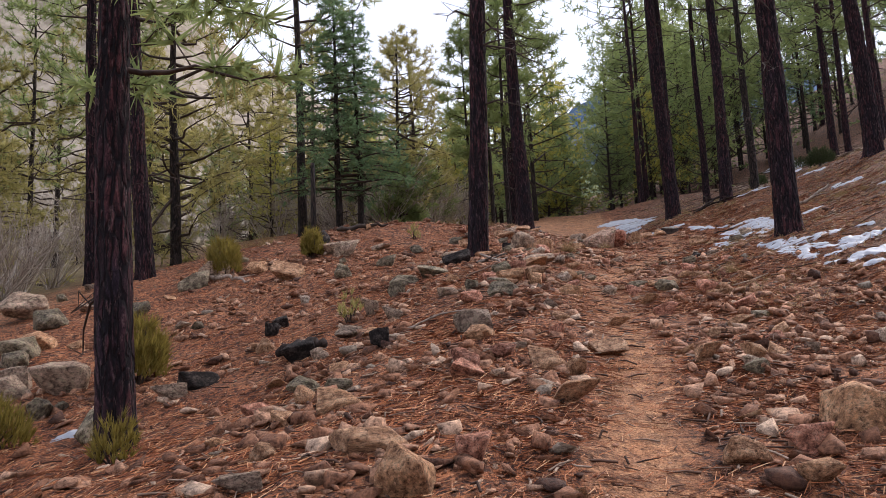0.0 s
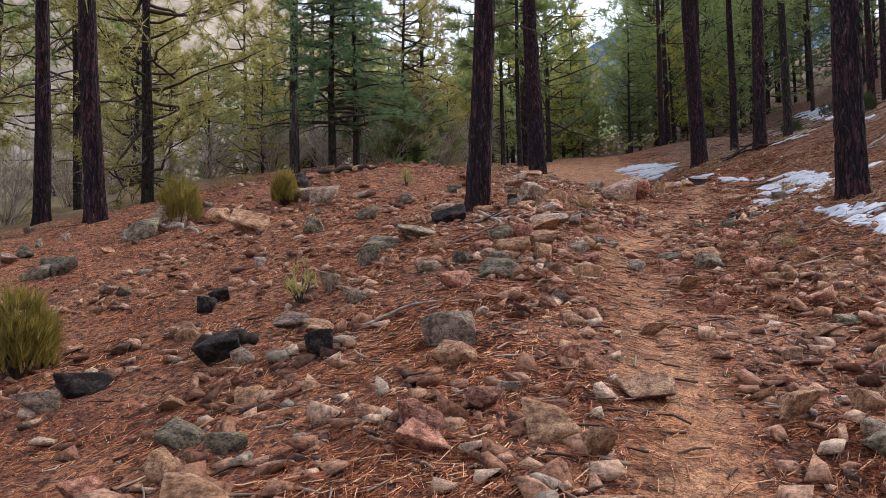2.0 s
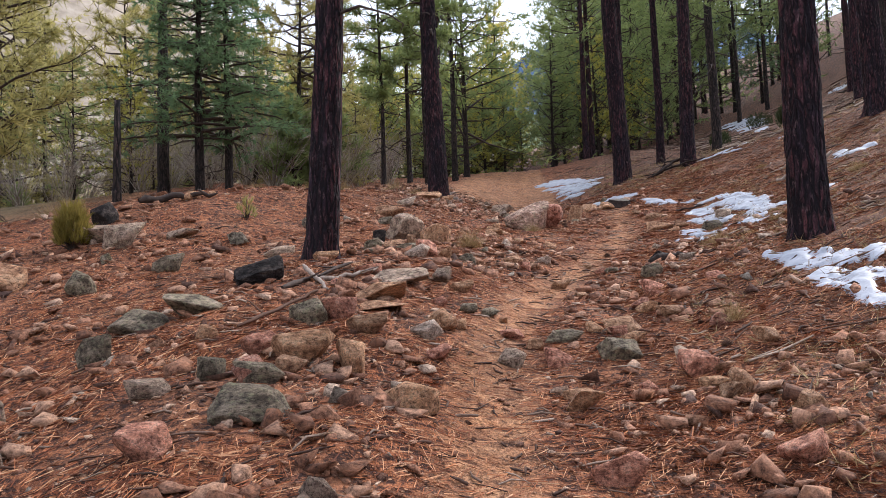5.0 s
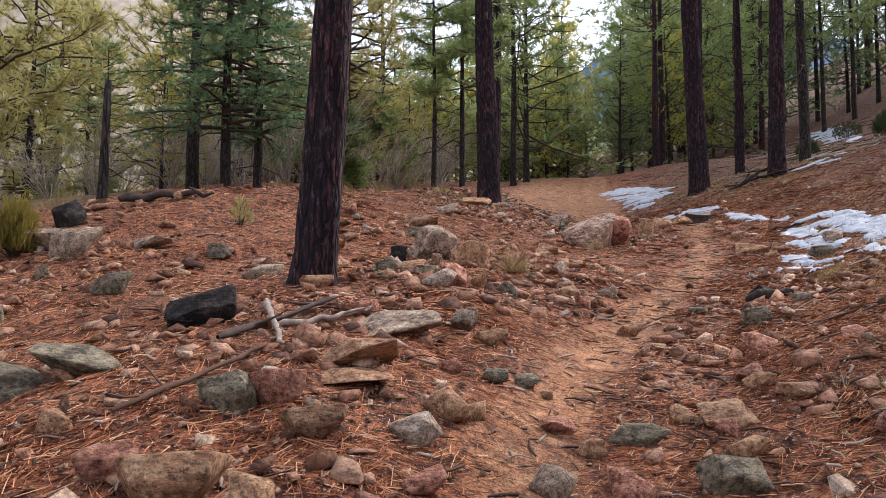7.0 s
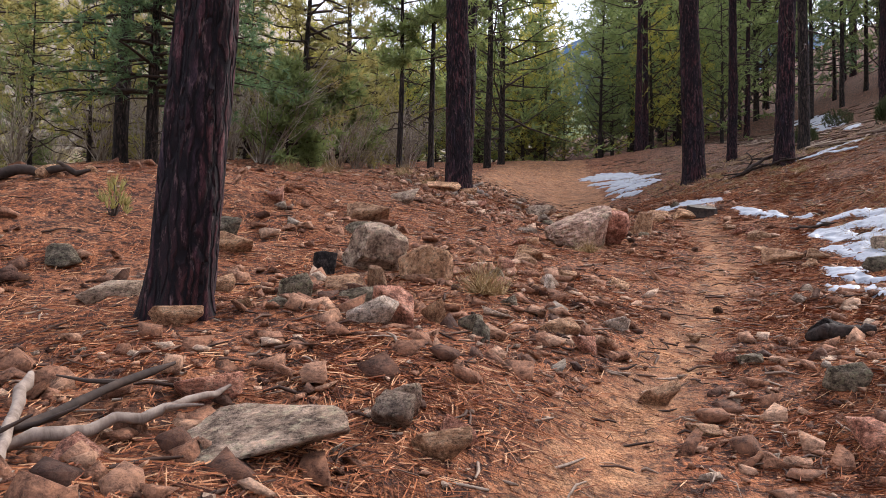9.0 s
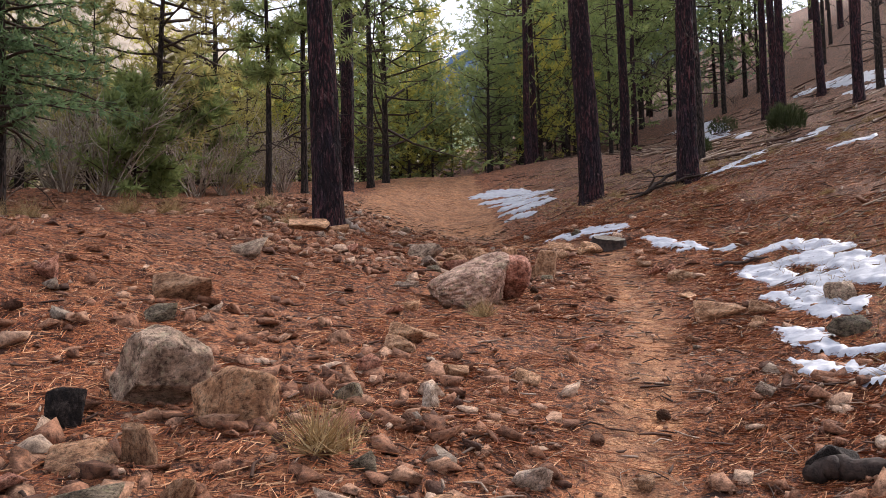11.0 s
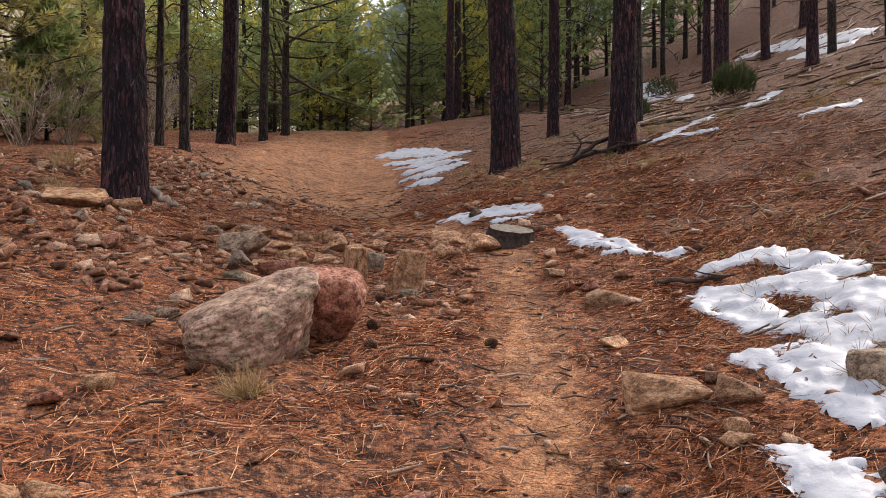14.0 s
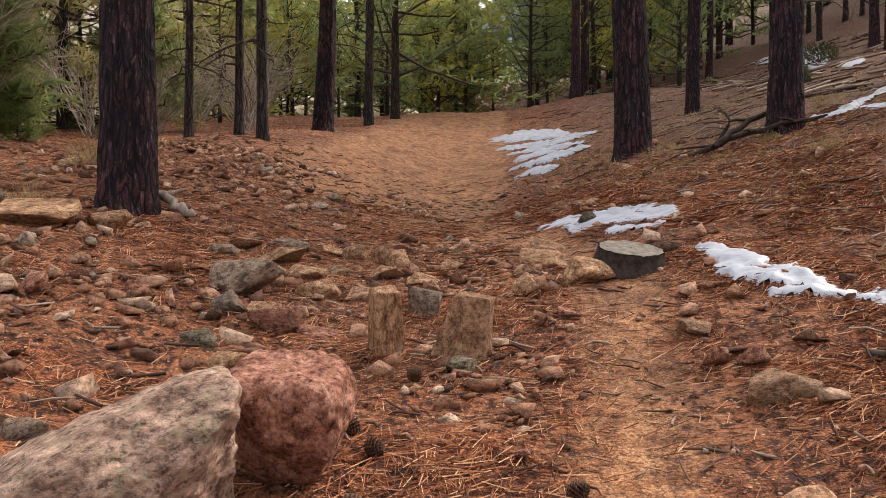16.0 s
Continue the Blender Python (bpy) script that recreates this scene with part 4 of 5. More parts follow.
# the two boulders beside the trail
def boulder(name, x, y, size, turn, mat, seed, label, tilt=0.0, sink=0.12, lean=0.0):
    ob = new(name, boulder_mesh(name, seed, mat, lean))
    ob.matrix_basis = SLOPE @ pose(x, y, gz(x, y) + size[2] * (0.5 - sink), tilt, 0, turn)
    ob.scale = size
    return tagged(ob, label, name.replace("_", " "))


boulder("boulder", 3.99, 21.86, (0.82, 0.66, 0.60), 8, GRANITE, 12, "large grey weathered boulder with a sloping top", -6, lean=0.6)
boulder("charred_wood", 0.20, 13.85, (0.46, 0.28, 0.25), 20, ROCKS["charred"], 24, "black charred chunk of log among the stones", 14, lean=0.7)
boulder("boulder", 4.50, 22.33, (0.50, 0.50, 0.51), -12, PINK_GRANITE, 5, "pink granite boulder leaning on a grey one")
rock(0.54, 3.88, 0.12, 0.08, "tan")
rock(-0.24, 3.97, 0.26, 0.23, "tan")
rock(1.78, 4.16, 0.20, 0.11, "tan")
rock(-1.10, 4.28, 0.24, 0.09, "grey")
rock(0.10, 4.33, 0.18, 0.15, "pink")
rock(1.52, 4.45, 0.24, 0.14, "tan")
rock(-0.47, 4.63, 0.45, 0.12, "tan")
rock(1.95, 4.67, 0.26, 0.15, "pink")
rock(2.46, 5.18, 0.42, 0.27, "tan")
rock(1.83, 5.29, 0.15, 0.06, "tan")
rock(0.78, 5.49, 0.33, 0.14, "tan")
rock(-0.75, 5.79, 0.33, 0.12, "tan")
rock(0.11, 6.19, 0.24, 0.11, "pink")
rock(-1.42, 6.21, 0.21, 0.09, "pink")
rock(0.91, 6.22, 0.17, 0.13, "tan")
rock(0.12, 6.32, 0.21, 0.17, "pink")
rock(0.73, 6.34, 0.29, 0.16, "tan")
rock(2.31, 6.44, 0.20, 0.09, "dark")
rock(2.34, 6.60, 0.15, 0.09, "grey")
rock(-0.86, 6.61, 0.21, 0.08, "dark")
rock(0.43, 6.66, 0.20, 0.10, "pink")
rock(-1.15, 6.84, 0.31, 0.11, "dark")
rock(0.55, 6.86, 0.16, 0.07, "grey")
rock(2.07, 6.90, 0.24, 0.14, "tan")
rock(2.50, 7.04, 0.18, 0.12, "tan")
rock(1.34, 7.14, 0.33, 0.11, "tan")
rock(1.98, 7.19, 0.15, 0.08, "tan")
rock(2.79, 7.28, 0.15, 0.10, "tan")
rock(0.93, 7.37, 0.13, 0.12, "pink")
rock(0.28, 7.45, 0.24, 0.12, "tan")
rock(-0.94, 7.50, 0.21, 0.10, "tan")
rock(3.00, 7.86, 0.18, 0.09, "pink")
rock(0.24, 8.00, 0.34, 0.21, "grey")
rock(-1.64, 8.10, 0.22, 0.11, "tan")
rock(2.52, 8.13, 0.15, 0.08, "tan")
rock(-0.66, 8.35, 0.19, 0.17, "charred")
rock(1.12, 8.43, 0.18, 0.07, "tan")
rock(1.70, 8.64, 0.23, 0.10, "tan")
rock(-2.85, 8.68, 0.36, 0.15, "grey")
rock(3.02, 8.82, 0.25, 0.11, "tan")
rock(-2.66, 9.04, 0.44, 0.19, "charred")
rock(-1.60, 9.06, 0.40, 0.21, "charred")
rock(-0.78, 9.17, 0.29, 0.10, "tan")
rock(1.11, 9.19, 0.16, 0.12, "grey")
rock(-1.10, 9.67, 0.32, 0.14, "grey")
rock(0.28, 9.71, 0.26, 0.14, "pink")
rock(2.47, 9.76, 0.26, 0.13, "pink")
rock(3.45, 9.87, 0.22, 0.12, "pink")
rock(-4.47, 9.88, 0.64, 0.36, "grey")
rock(-2.13, 10.13, 0.25, 0.15, "tan")
rock(0.71, 10.13, 0.42, 0.14, "dark")
rock(-0.62, 10.14, 0.24, 0.12, "grey")
rock(-5.20, 10.29, 0.53, 0.30, "grey")
rock(1.51, 10.51, 0.25, 0.15, "tan")
rock(0.67, 10.65, 0.23, 0.11, "dark")
rock(0.03, 10.71, 0.20, 0.09, "grey")
rock(0.82, 10.90, 0.15, 0.11, "tan")
rock(-0.97, 10.92, 0.22, 0.22, "grey")
rock(0.33, 10.95, 0.14, 0.11, "dark")
rock(3.59, 10.98, 0.18, 0.15, "tan")
rock(2.59, 10.98, 0.22, 0.14, "tan")
rock(1.15, 11.07, 0.16, 0.18, "tan")
rock(0.31, 11.10, 0.17, 0.09, "tan")
rock(-2.25, 11.14, 0.22, 0.16, "charred")
rock(2.62, 11.22, 0.25, 0.08, "tan")
rock(0.86, 11.22, 0.31, 0.18, "tan")
rock(3.06, 11.25, 0.14, 0.11, "pink")
rock(3.51, 11.25, 0.19, 0.08, "tan")
rock(0.57, 11.36, 0.18, 0.10, "pink")
rock(-2.22, 11.42, 0.23, 0.15, "charred")
rock(3.50, 11.53, 0.26, 0.16, "pink")
rock(1.73, 11.62, 0.14, 0.08, "pink")
rock(1.25, 11.91, 0.23, 0.13, "tan")
rock(-0.67, 11.93, 0.25, 0.22, "dark")
rock(4.16, 11.94, 0.17, 0.11, "tan")
rock(0.10, 11.97, 0.17, 0.10, "tan")
rock(2.29, 12.02, 0.20, 0.12, "grey")
rock(2.63, 12.03, 0.21, 0.12, "pink")
rock(3.12, 12.08, 0.30, 0.18, "dark")
rock(1.67, 12.12, 0.19, 0.10, "pale")
rock(0.80, 12.17, 0.23, 0.14, "dark")
rock(1.02, 12.22, 0.21, 0.14, "pink")
rock(3.32, 12.50, 0.19, 0.10, "tan")
rock(1.82, 12.53, 0.22, 0.13, "tan")
rock(2.55, 12.57, 0.15, 0.08, "tan")
rock(4.08, 12.60, 0.20, 0.10, "pink")
rock(1.95, 12.62, 0.13, 0.08, "tan")
rock(1.34, 12.66, 0.33, 0.07, "tan")
rock(2.83, 12.77, 0.31, 0.10, "dark")
rock(-0.56, 12.81, 0.39, 0.14, "dark")
rock(2.41, 12.86, 0.21, 0.07, "pink")
rock(3.31, 12.88, 0.16, 0.08, "pink")
rock(-0.17, 12.90, 0.36, 0.14, "dark")
rock(1.33, 12.91, 0.37, 0.14, "tan")
rock(3.44, 13.13, 0.32, 0.12, "tan")
rock(3.20, 13.25, 0.15, 0.09, "tan")
rock(1.84, 13.27, 0.14, 0.09, "pink")
rock(2.10, 13.45, 0.17, 0.09, "dark")
rock(2.41, 13.46, 0.08, 0.04, "tan")
rock(3.94, 13.48, 0.20, 0.09, "tan")
rock(2.31, 13.60, 0.16, 0.07, "dark")
rock(1.51, 13.75, 0.42, 0.12, "grey")
rock(3.85, 13.86, 0.20, 0.11, "tan")
rock(3.86, 14.04, 0.19, 0.11, "pink")
rock(1.20, 14.14, 0.21, 0.09, "pink")
rock(2.10, 14.15, 0.23, 0.12, "tan")
rock(1.91, 14.18, 0.17, 0.14, "grey")
rock(1.93, 14.34, 0.19, 0.14, "grey")
rock(2.18, 14.34, 0.16, 0.09, "pink")
rock(4.20, 14.62, 0.16, 0.07, "pink")
rock(-7.16, 14.64, 0.75, 0.45, "grey")
rock(-1.71, 14.75, 0.33, 0.22, "dark")
rock(4.21, 14.86, 0.25, 0.13, "pink")
rock(3.50, 15.24, 0.16, 0.06, "tan")
rock(-2.77, 15.27, 0.58, 0.29, "tan")
rock(-1.03, 15.44, 0.35, 0.17, "dark")
rock(0.70, 15.49, 0.28, 0.11, "tan")
rock(4.46, 15.70, 0.24, 0.15, "dark")
rock(3.38, 15.72, 0.27, 0.12, "tan")
rock(1.73, 15.81, 0.26, 0.14, "pale")
rock(0.97, 15.90, 0.14, 0.07, "tan")
rock(2.36, 15.92, 0.15, 0.12, "dark")
rock(1.85, 15.95, 0.25, 0.22, "pink")
rock(1.15, 15.97, 0.17, 0.07, "dark")
rock(1.57, 16.09, 0.14, 0.07, "pink")
rock(0.10, 16.17, 0.36, 0.10, "grey")
rock(-3.51, 16.22, 0.45, 0.22, "tan")
rock(2.09, 16.22, 0.15, 0.14, "tan")
rock(3.05, 16.25, 0.15, 0.10, "pink")
rock(1.62, 16.29, 0.25, 0.10, "dark")
rock(1.20, 16.34, 0.21, 0.18, "dark")
rock(1.90, 16.55, 0.13, 0.11, "tan")
rock(2.94, 16.57, 0.27, 0.10, "tan")
rock(4.08, 16.61, 0.15, 0.08, "pink")
rock(-1.86, 16.69, 0.47, 0.30, "grey")
rock(1.49, 16.77, 0.28, 0.08, "tan")
rock(1.70, 16.85, 0.14, 0.17, "tan")
rock(2.63, 16.93, 0.12, 0.07, "dark")
rock(-0.53, 16.97, 0.27, 0.13, "dark")
rock(-2.27, 17.02, 0.56, 0.23, "grey")
rock(-1.24, 17.10, 0.41, 0.12, "grey")
rock(5.04, 17.16, 0.28, 0.17, "charred")
rock(4.07, 17.25, 0.12, 0.07, "tan")
rock(1.27, 17.35, 0.17, 0.17, "charred")
rock(2.55, 17.38, 0.18, 0.06, "pink")
rock(2.04, 17.48, 0.40, 0.26, "tan")
rock(0.48, 17.75, 0.32, 0.16, "tan")
rock(-2.53, 18.10, 0.35, 0.27, "charred")
boulder("rock", 1.62, 17.85, (0.50, 0.40, 0.46), 25, ROCKS["grey"], 31, "large grey lichen-spotted rock in the needles", 4)
rock(0.28, 18.49, 0.28, 0.12, "dark")
rock(2.76, 18.66, 0.16, 0.12, "pink")
rock(3.33, 18.76, 0.19, 0.08, "tan")
rock(3.87, 18.89, 0.17, 0.09, "tan")
rock(3.03, 19.41, 0.23, 0.08, "tan")
rock(6.59, 19.42, 0.30, 0.15, "dark")
rock(1.35, 19.44, 0.23, 0.09, "dark")
rock(3.09, 19.62, 0.26, 0.13, "tan")
rock(3.29, 19.75, 0.16, 0.04, "tan")
rock(4.61, 19.83, 0.12, 0.05, "pink")
rock(1.41, 19.95, 0.43, 0.19, "tan")
rock(6.19, 20.10, 0.16, 0.05, "tan")
rock(6.29, 20.24, 0.15, 0.07, "tan")
rock(7.18, 20.45, 0.26, 0.15, "grey")
rock(6.52, 20.63, 0.24, 0.12, "tan")
rock(3.10, 20.64, 0.14, 0.08, "pink")
rock(6.15, 20.75, 0.44, 0.15, "tan")
rock(3.27, 20.88, 0.16, 0.08, "tan")
rock(6.41, 21.95, 0.24, 0.06, "tan")
rock(3.32, 22.15, 0.18, 0.06, "grey")
rock(1.76, 22.28, 0.38, 0.14, "grey")
rock(3.44, 22.47, 0.19, 0.08, "grey")
rock(5.43, 22.51, 0.08, 0.05, "pink")
rock(6.74, 22.94, 0.37, 0.12, "tan")
rock(6.79, 23.37, 0.17, 0.11, "pink")
rock(6.60, 23.42, 0.14, 0.11, "pink")
rock(6.64, 23.88, 0.20, 0.07, "tan")
rock(2.86, 24.06, 0.19, 0.09, "pink")
rock(4.46, 24.21, 0.31, 0.05, "pink")
rock(4.20, 24.21, 0.33, 0.15, "pink")
rock(6.05, 24.40, 0.18, 0.05, "pink")
rock(3.34, 24.43, 0.16, 0.07, "pink")
rock(4.11, 24.50, 0.22, 0.09, "tan")
rock(5.14, 24.66, 0.22, 0.17, "grey")
rock(3.92, 25.00, 0.49, 0.24, "grey")
rock(6.30, 25.07, 0.34, 0.18, "tan")
rock(4.74, 25.13, 0.28, 0.08, "tan")
rock(4.39, 25.16, 0.32, 0.12, "tan")
rock(5.16, 25.58, 0.26, 0.09, "tan")
rock(4.26, 25.61, 0.30, 0.09, "tan")
rock(2.33, 25.63, 0.57, 0.18, "tan")
rock(6.12, 25.77, 0.39, 0.12, "tan")
rock(4.86, 25.84, 0.29, 0.12, "tan")
rock(2.76, 25.86, 0.32, 0.14, "tan")
rock(3.60, 25.99, 0.23, 0.08, "grey")
rock(4.50, 26.01, 0.23, 0.09, "tan")
rock(4.04, 26.08, 0.37, 0.14, "tan")
rock(5.42, 26.19, 0.19, 0.07, "tan")
rock(3.68, 26.36, 0.29, 0.10, "tan")
rock(4.99, 26.56, 0.28, 0.14, "tan")
rock(4.86, 26.69, 0.27, 0.17, "tan")
rock(4.60, 26.86, 0.28, 0.13, "tan")
rock(4.04, 26.90, 0.31, 0.10, "grey")
rock(6.36, 26.90, 0.33, 0.09, "tan")
rock(4.40, 26.98, 0.21, 0.08, "tan")
rock(4.97, 27.34, 0.27, 0.10, "pink")



# dark rocks along the foot of the bank
bank_rng = np.random.default_rng(61)
for k in range(26):
    y = bank_rng.uniform(7.5, 17.5)
    x = -3.0 - 0.12 * (y - 7) - 3.2 * bank_rng.uniform() ** 1.5
    w = 0.2 + 0.4 * bank_rng.uniform() ** 2
    rock(x, y, w, w * bank_rng.uniform(0.35, 0.6), ("dark", "grey", "dark", "tan")[bank_rng.integers(4)], turn=bank_rng.uniform(0, 360), sink=0.28)


def slab(x, y, size, turn, tilt, top, mat, label):
    """An upright stone block, narrower at its top, with chipped edges."""
    bm = bmesh.new()
    bmesh.ops.create_cube(bm, size=1)
    for v in bm.verts:
        if v.co.z > 0:
            v.co.x = v.co.x * top[0] + top[1]
            v.co.y *= top[0]
    bmesh.ops.bevel(bm, geom=bm.edges[:], offset=0.07, segments=2, profile=0.6, affect="EDGES")
    bmesh.ops.triangulate(bm, faces=bm.faces[:])
    bmesh.ops.subdivide_edges(bm, edges=[e for e in bm.edges if e.calc_length() > 0.2], cuts=5, use_grid_fill=True)
    bmesh.ops.triangulate(bm, faces=bm.faces[:])
    bm.verts.index_update()
    q = np.array([v.co for v in bm.verts])
    f = np.array([[v.index for v in face.verts] for face in bm.faces])
    bm.free()
    q *= 1 + 0.10 * fbm(q[:, 0] * 3 + x, q[:, 1] * 3, q[:, 2] * 3, 4)[:, None]
    ob = new("rock", mesh_of("rock", q, f, mat, False))
    ob.matrix_basis = SLOPE @ pose(x, y, gz(x, y) + size[2] * 0.40, *tilt, turn)
    ob.scale = size
    return tagged(ob, label, "rock", "rocks of the trail")


slab(4.87, 23.92, (0.19, 0.17, 0.40), 15, (4, -3), (0.8, 0.0), ROCKS["tan"], "tan stone block standing on end beside the trail")
slab(5.32, 23.92, (0.33, 0.17, 0.38), -20, (-6, 4), (0.62, 0.12), ROCKS["tan"], "brown wedge-shaped stone standing on edge beside the trail")


def broken_stones(count, seed):
    """Fist-sized broken stones between the rocks, joined."""
    rng = np.random.default_rng(seed)
    shapes = []
    for k in range(8):
        me = rock_mesh("stone", 300 + k, ROCKS["tan"], 9 + k % 3, 0)
        v = np.empty(len(me.vertices) * 3, np.float32)
        me.vertices.foreach_get("co", v)
        f = np.array([list(p.vertices) for p in me.polygons])
        shapes.append((v.reshape(-1, 3), f))
        bpy.data.meshes.remove(me)
    s = Shape()
    made, singles = 0, 70
    while made < count:
        x, y = rng.uniform(-5.0, 9.5), rng.uniform(2.6, 34)
        u = float(trail_side(x, y))
        rocky = 0.12
        if y < 20 and -2.8 < u < -0.45:
            rocky = 1.0
        elif y < 19 and 0.3 < u < 3.2:
            rocky = 0.8
        elif 22.8 < y < 33 and -5.0 < u < -0.5:
            rocky = 1.0
        elif y < 20 and u <= -2.8:
            rocky = 0.45
        rocky *= min(1.0, max(0.1, 2.2 * float(vnoise(x * 0.9, y * 0.9, 2.0)) - 0.5))
        if abs(u) < 0.32 or rng.uniform() > rocky:
            continue
        made += 1
        w = 0.035 + 0.17 * rng.uniform() ** 2.2
        if w > 0.165 and singles:
            singles -= 1
            rock(x, y, w, w * rng.uniform(0.3, 0.65), ("tan", "pink", "tan", "pale", "tan", "dark", "grey")[rng.integers(7)], turn=rng.uniform(0, 360), sink=0.3)
            continue
        v, f = shapes[rng.integers(8)]
        h = w * rng.uniform(0.22, 0.6)
        q = v * np.array([w, w * rng.uniform(0.6, 1.0), h])
        m = np.array(Euler((rng.normal(0, 0.3), rng.normal(0, 0.3), rng.uniform(0, 6.28))).to_matrix())
        s.add(tipped(q @ m.T + np.array([x, y, gz(x, y) + h * 0.25])), f)
    return tagged(new("broken_stones", s.mesh("broken_stones", PEBBLE, False)), "angular tan and pink stones strewn over the soil", "stones", kind="stuff")


broken_stones(9600, 15)

# ---------------------------------------------------------------- stump, logs and branches


def stump(x, y, r, height):
    rng = np.random.default_rng(3)
    root = new("tree_stump")
    ang = np.linspace(0, 2 * np.pi, 60, endpoint=False)
    zs = np.linspace(-0.1, height, 14)
    Z, A = np.meshgrid(zs, ang, indexing="ij")
    rr = r * (1 + 0.28 * np.exp(-np.clip(Z, 0, None) / 0.07) + 0.10 * fbm(np.cos(A) * 4, np.sin(A) * 4, Z * 3, 3))
    v = np.stack([rr * np.cos(A), rr * np.sin(A), Z], -1).reshape(-1, 3)
    i = np.arange(13)[:, None] * 60
    k = np.arange(60)[None]
    part("bark", mesh_of("bark", v, np.stack([i + k, i + (k + 1) % 60, i + 60 + (k + 1) % 60, i + 60 + k], -1).reshape(-1, 4), CHAR, True), root, "charred black bark")
    rings = Shape()
    rad = np.linspace(1, 0.02, 16)
    R2, A2 = np.meshgrid(rad, ang, indexing="ij")
    edge = rr[-1][None] * 0.96
    v = np.stack([R2 * edge * np.cos(A2), R2 * edge * np.sin(A2), height + 0.004 + 0.004 * np.sin(R2 * 60) + 0.008 * fbm(R2 * np.cos(A2) * 9, R2 * np.sin(A2) * 9, 0, 3)], -1).reshape(-1, 3)
    i = np.arange(15)[:, None] * 60
    rings.add(v, np.stack([i + k, i + (k + 1) % 60, i + 60 + (k + 1) % 60, i + 60 + k], -1).reshape(-1, 4))
    part("cut_face", rings.mesh("cut_face", CUT), root, "weathered grey sawn face")
    root.matrix_basis = SLOPE @ pose(x, y, gz(x, y), 3, 3, 0)
    return tagged(root, "low charred tree stump with a grey sawn top", "tree stump")


stump(6.66, 25.3, 0.235, 0.15)


def fallen(name, points, r0, r1, mat, label, category, seed, forks=0, drop=0.0):
    """A branch or log lying along points (x, y, height above the ground)."""
    rng = np.random.default_rng(seed)
    p = tipped([(x, y, gz(x, y) + h) for x, y, h in points])
    t = np.linspace(0, len(p) - 1, 4 * len(p))
    q = np.stack([np.interp(t, np.arange(len(p)), p[:, k]) for k in range(3)], 1)
    q[1:-1] += rng.normal(0, r0 * 0.35, (len(q) - 2, 3))
    origin = q[0].copy()
    s = Shape()
    r = np.linspace(r0, r1, len(q)) * rng.uniform(0.88, 1.12, len(q))
    r[0] *= 0.6
    r[-1] *= 0.4
    s.add(*tube(q - origin, r, 10))
    ob = new(name, s.mesh(name, mat))
    ob.location = origin
    for k in range(forks):
        b = q[rng.integers(2, len(q) - 1)] - origin
        w = rng.normal(0, 0.22, 3)
        w[2] = abs(w[2]) * 0.3
        stub = Shape()
        stub.add(*tube([b, b + w * 0.6, b + w * 1.1 + rng.normal(0, 0.03, 3)], [r1 * 0.9, r1 * 0.6, r1 * 0.25], 5))
        part("twig", stub.mesh("twig", mat), ob)
    return tagged(ob, label, category)


DEADWOOD = "grey weathered fallen branch lying on pine needles"
fallen("fallen_branch", [(0.50, 13.15, 0.04), (0.75, 13.7, 0.08), (1.05, 14.25, 0.10)], 0.025, 0.014, LIMB, DEADWOOD, "branch", 1, 3)
fallen("fallen_branch", [(0.60, 14.0, 0.12), (0.75, 13.5, 0.10), (0.90, 13.05, 0.03)], 0.022, 0.014, WEATHERED, "short pale dry stick across a fallen branch", "branch", 2)
fallen("fallen_branch", [(0.30, 12.1, 0.03), (0.6, 12.6, 0.05), (0.85, 13.0, 0.05)], 0.016, 0.009, TWIG, DEADWOOD, "branch", 3, 3)
fallen("fallen_branch", [(0.75, 13.5, 0.06), (1.1, 13.8, 0.09), (1.3, 14.1, 0.08)], 0.024, 0.012, WEATHERED, DEADWOOD, "branch", 4, 2)
fallen("charred_log", [(4.9, 17.15, 0.05), (5.05, 17.0, 0.06), (5.25, 16.9, 0.05)], 0.065, 0.055, CHAR, "short charred black log beside the trail", "log", 5)
fallen("fallen_log", [(8.8, 21.95, 0.06), (9.2, 21.65, 0.07), (9.6, 21.75, 0.09), (9.85, 21.85, 0.12)], 0.045, 0.028, WEATHERED, "grey weathered log with broken limbs on the slope", "log", 6, 3)
fallen("fallen_log", [(2.75, 27.0, 0.16), (2.95, 27.0, 0.11), (3.2, 26.85, 0.06)], 0.05, 0.04, WEATHERED, "broken grey root limb beside a pine trunk", "log", 7, 4)
fallen("fallen_log", [(8.9, 29.6, 0.10), (9.4, 29.9, 0.22), (10.0, 30.3, 0.26)], 0.045, 0.03, CHAR, "dark fallen log against a pine trunk", "log", 8, 4)
fallen("fallen_log", [(8.7, 29.9, 0.06), (9.3, 29.7, 0.10), (10.1, 29.2, 0.08)], 0.04, 0.028, CHAR, "dark fallen log against a pine trunk", "log", 9, 5)
fallen("fallen_branch", [(9.2, 30.2, 0.08), (9.3, 30.1, 0.30), (9.2, 30.3, 0.5)], 0.03, 0.012, LIMB, "dark broken branch in a brush pile", "branch", 10, 5)
fallen("fallen_branch", [(-0.5, 8.9, 0.02), (-0.1, 9.2, 0.04), (0.2, 9.3, 0.03)], 0.014, 0.008, WEATHERED, DEADWOOD, "branch", 12, 2)
fallen("fallen_branch", [(-1.9, 9.6, 0.05), (-1.6, 9.3, 0.10), (-1.3, 9.2, 0.06)], 0.07, 0.05, CHAR, "charred black piece of log among stones", "log", 13)
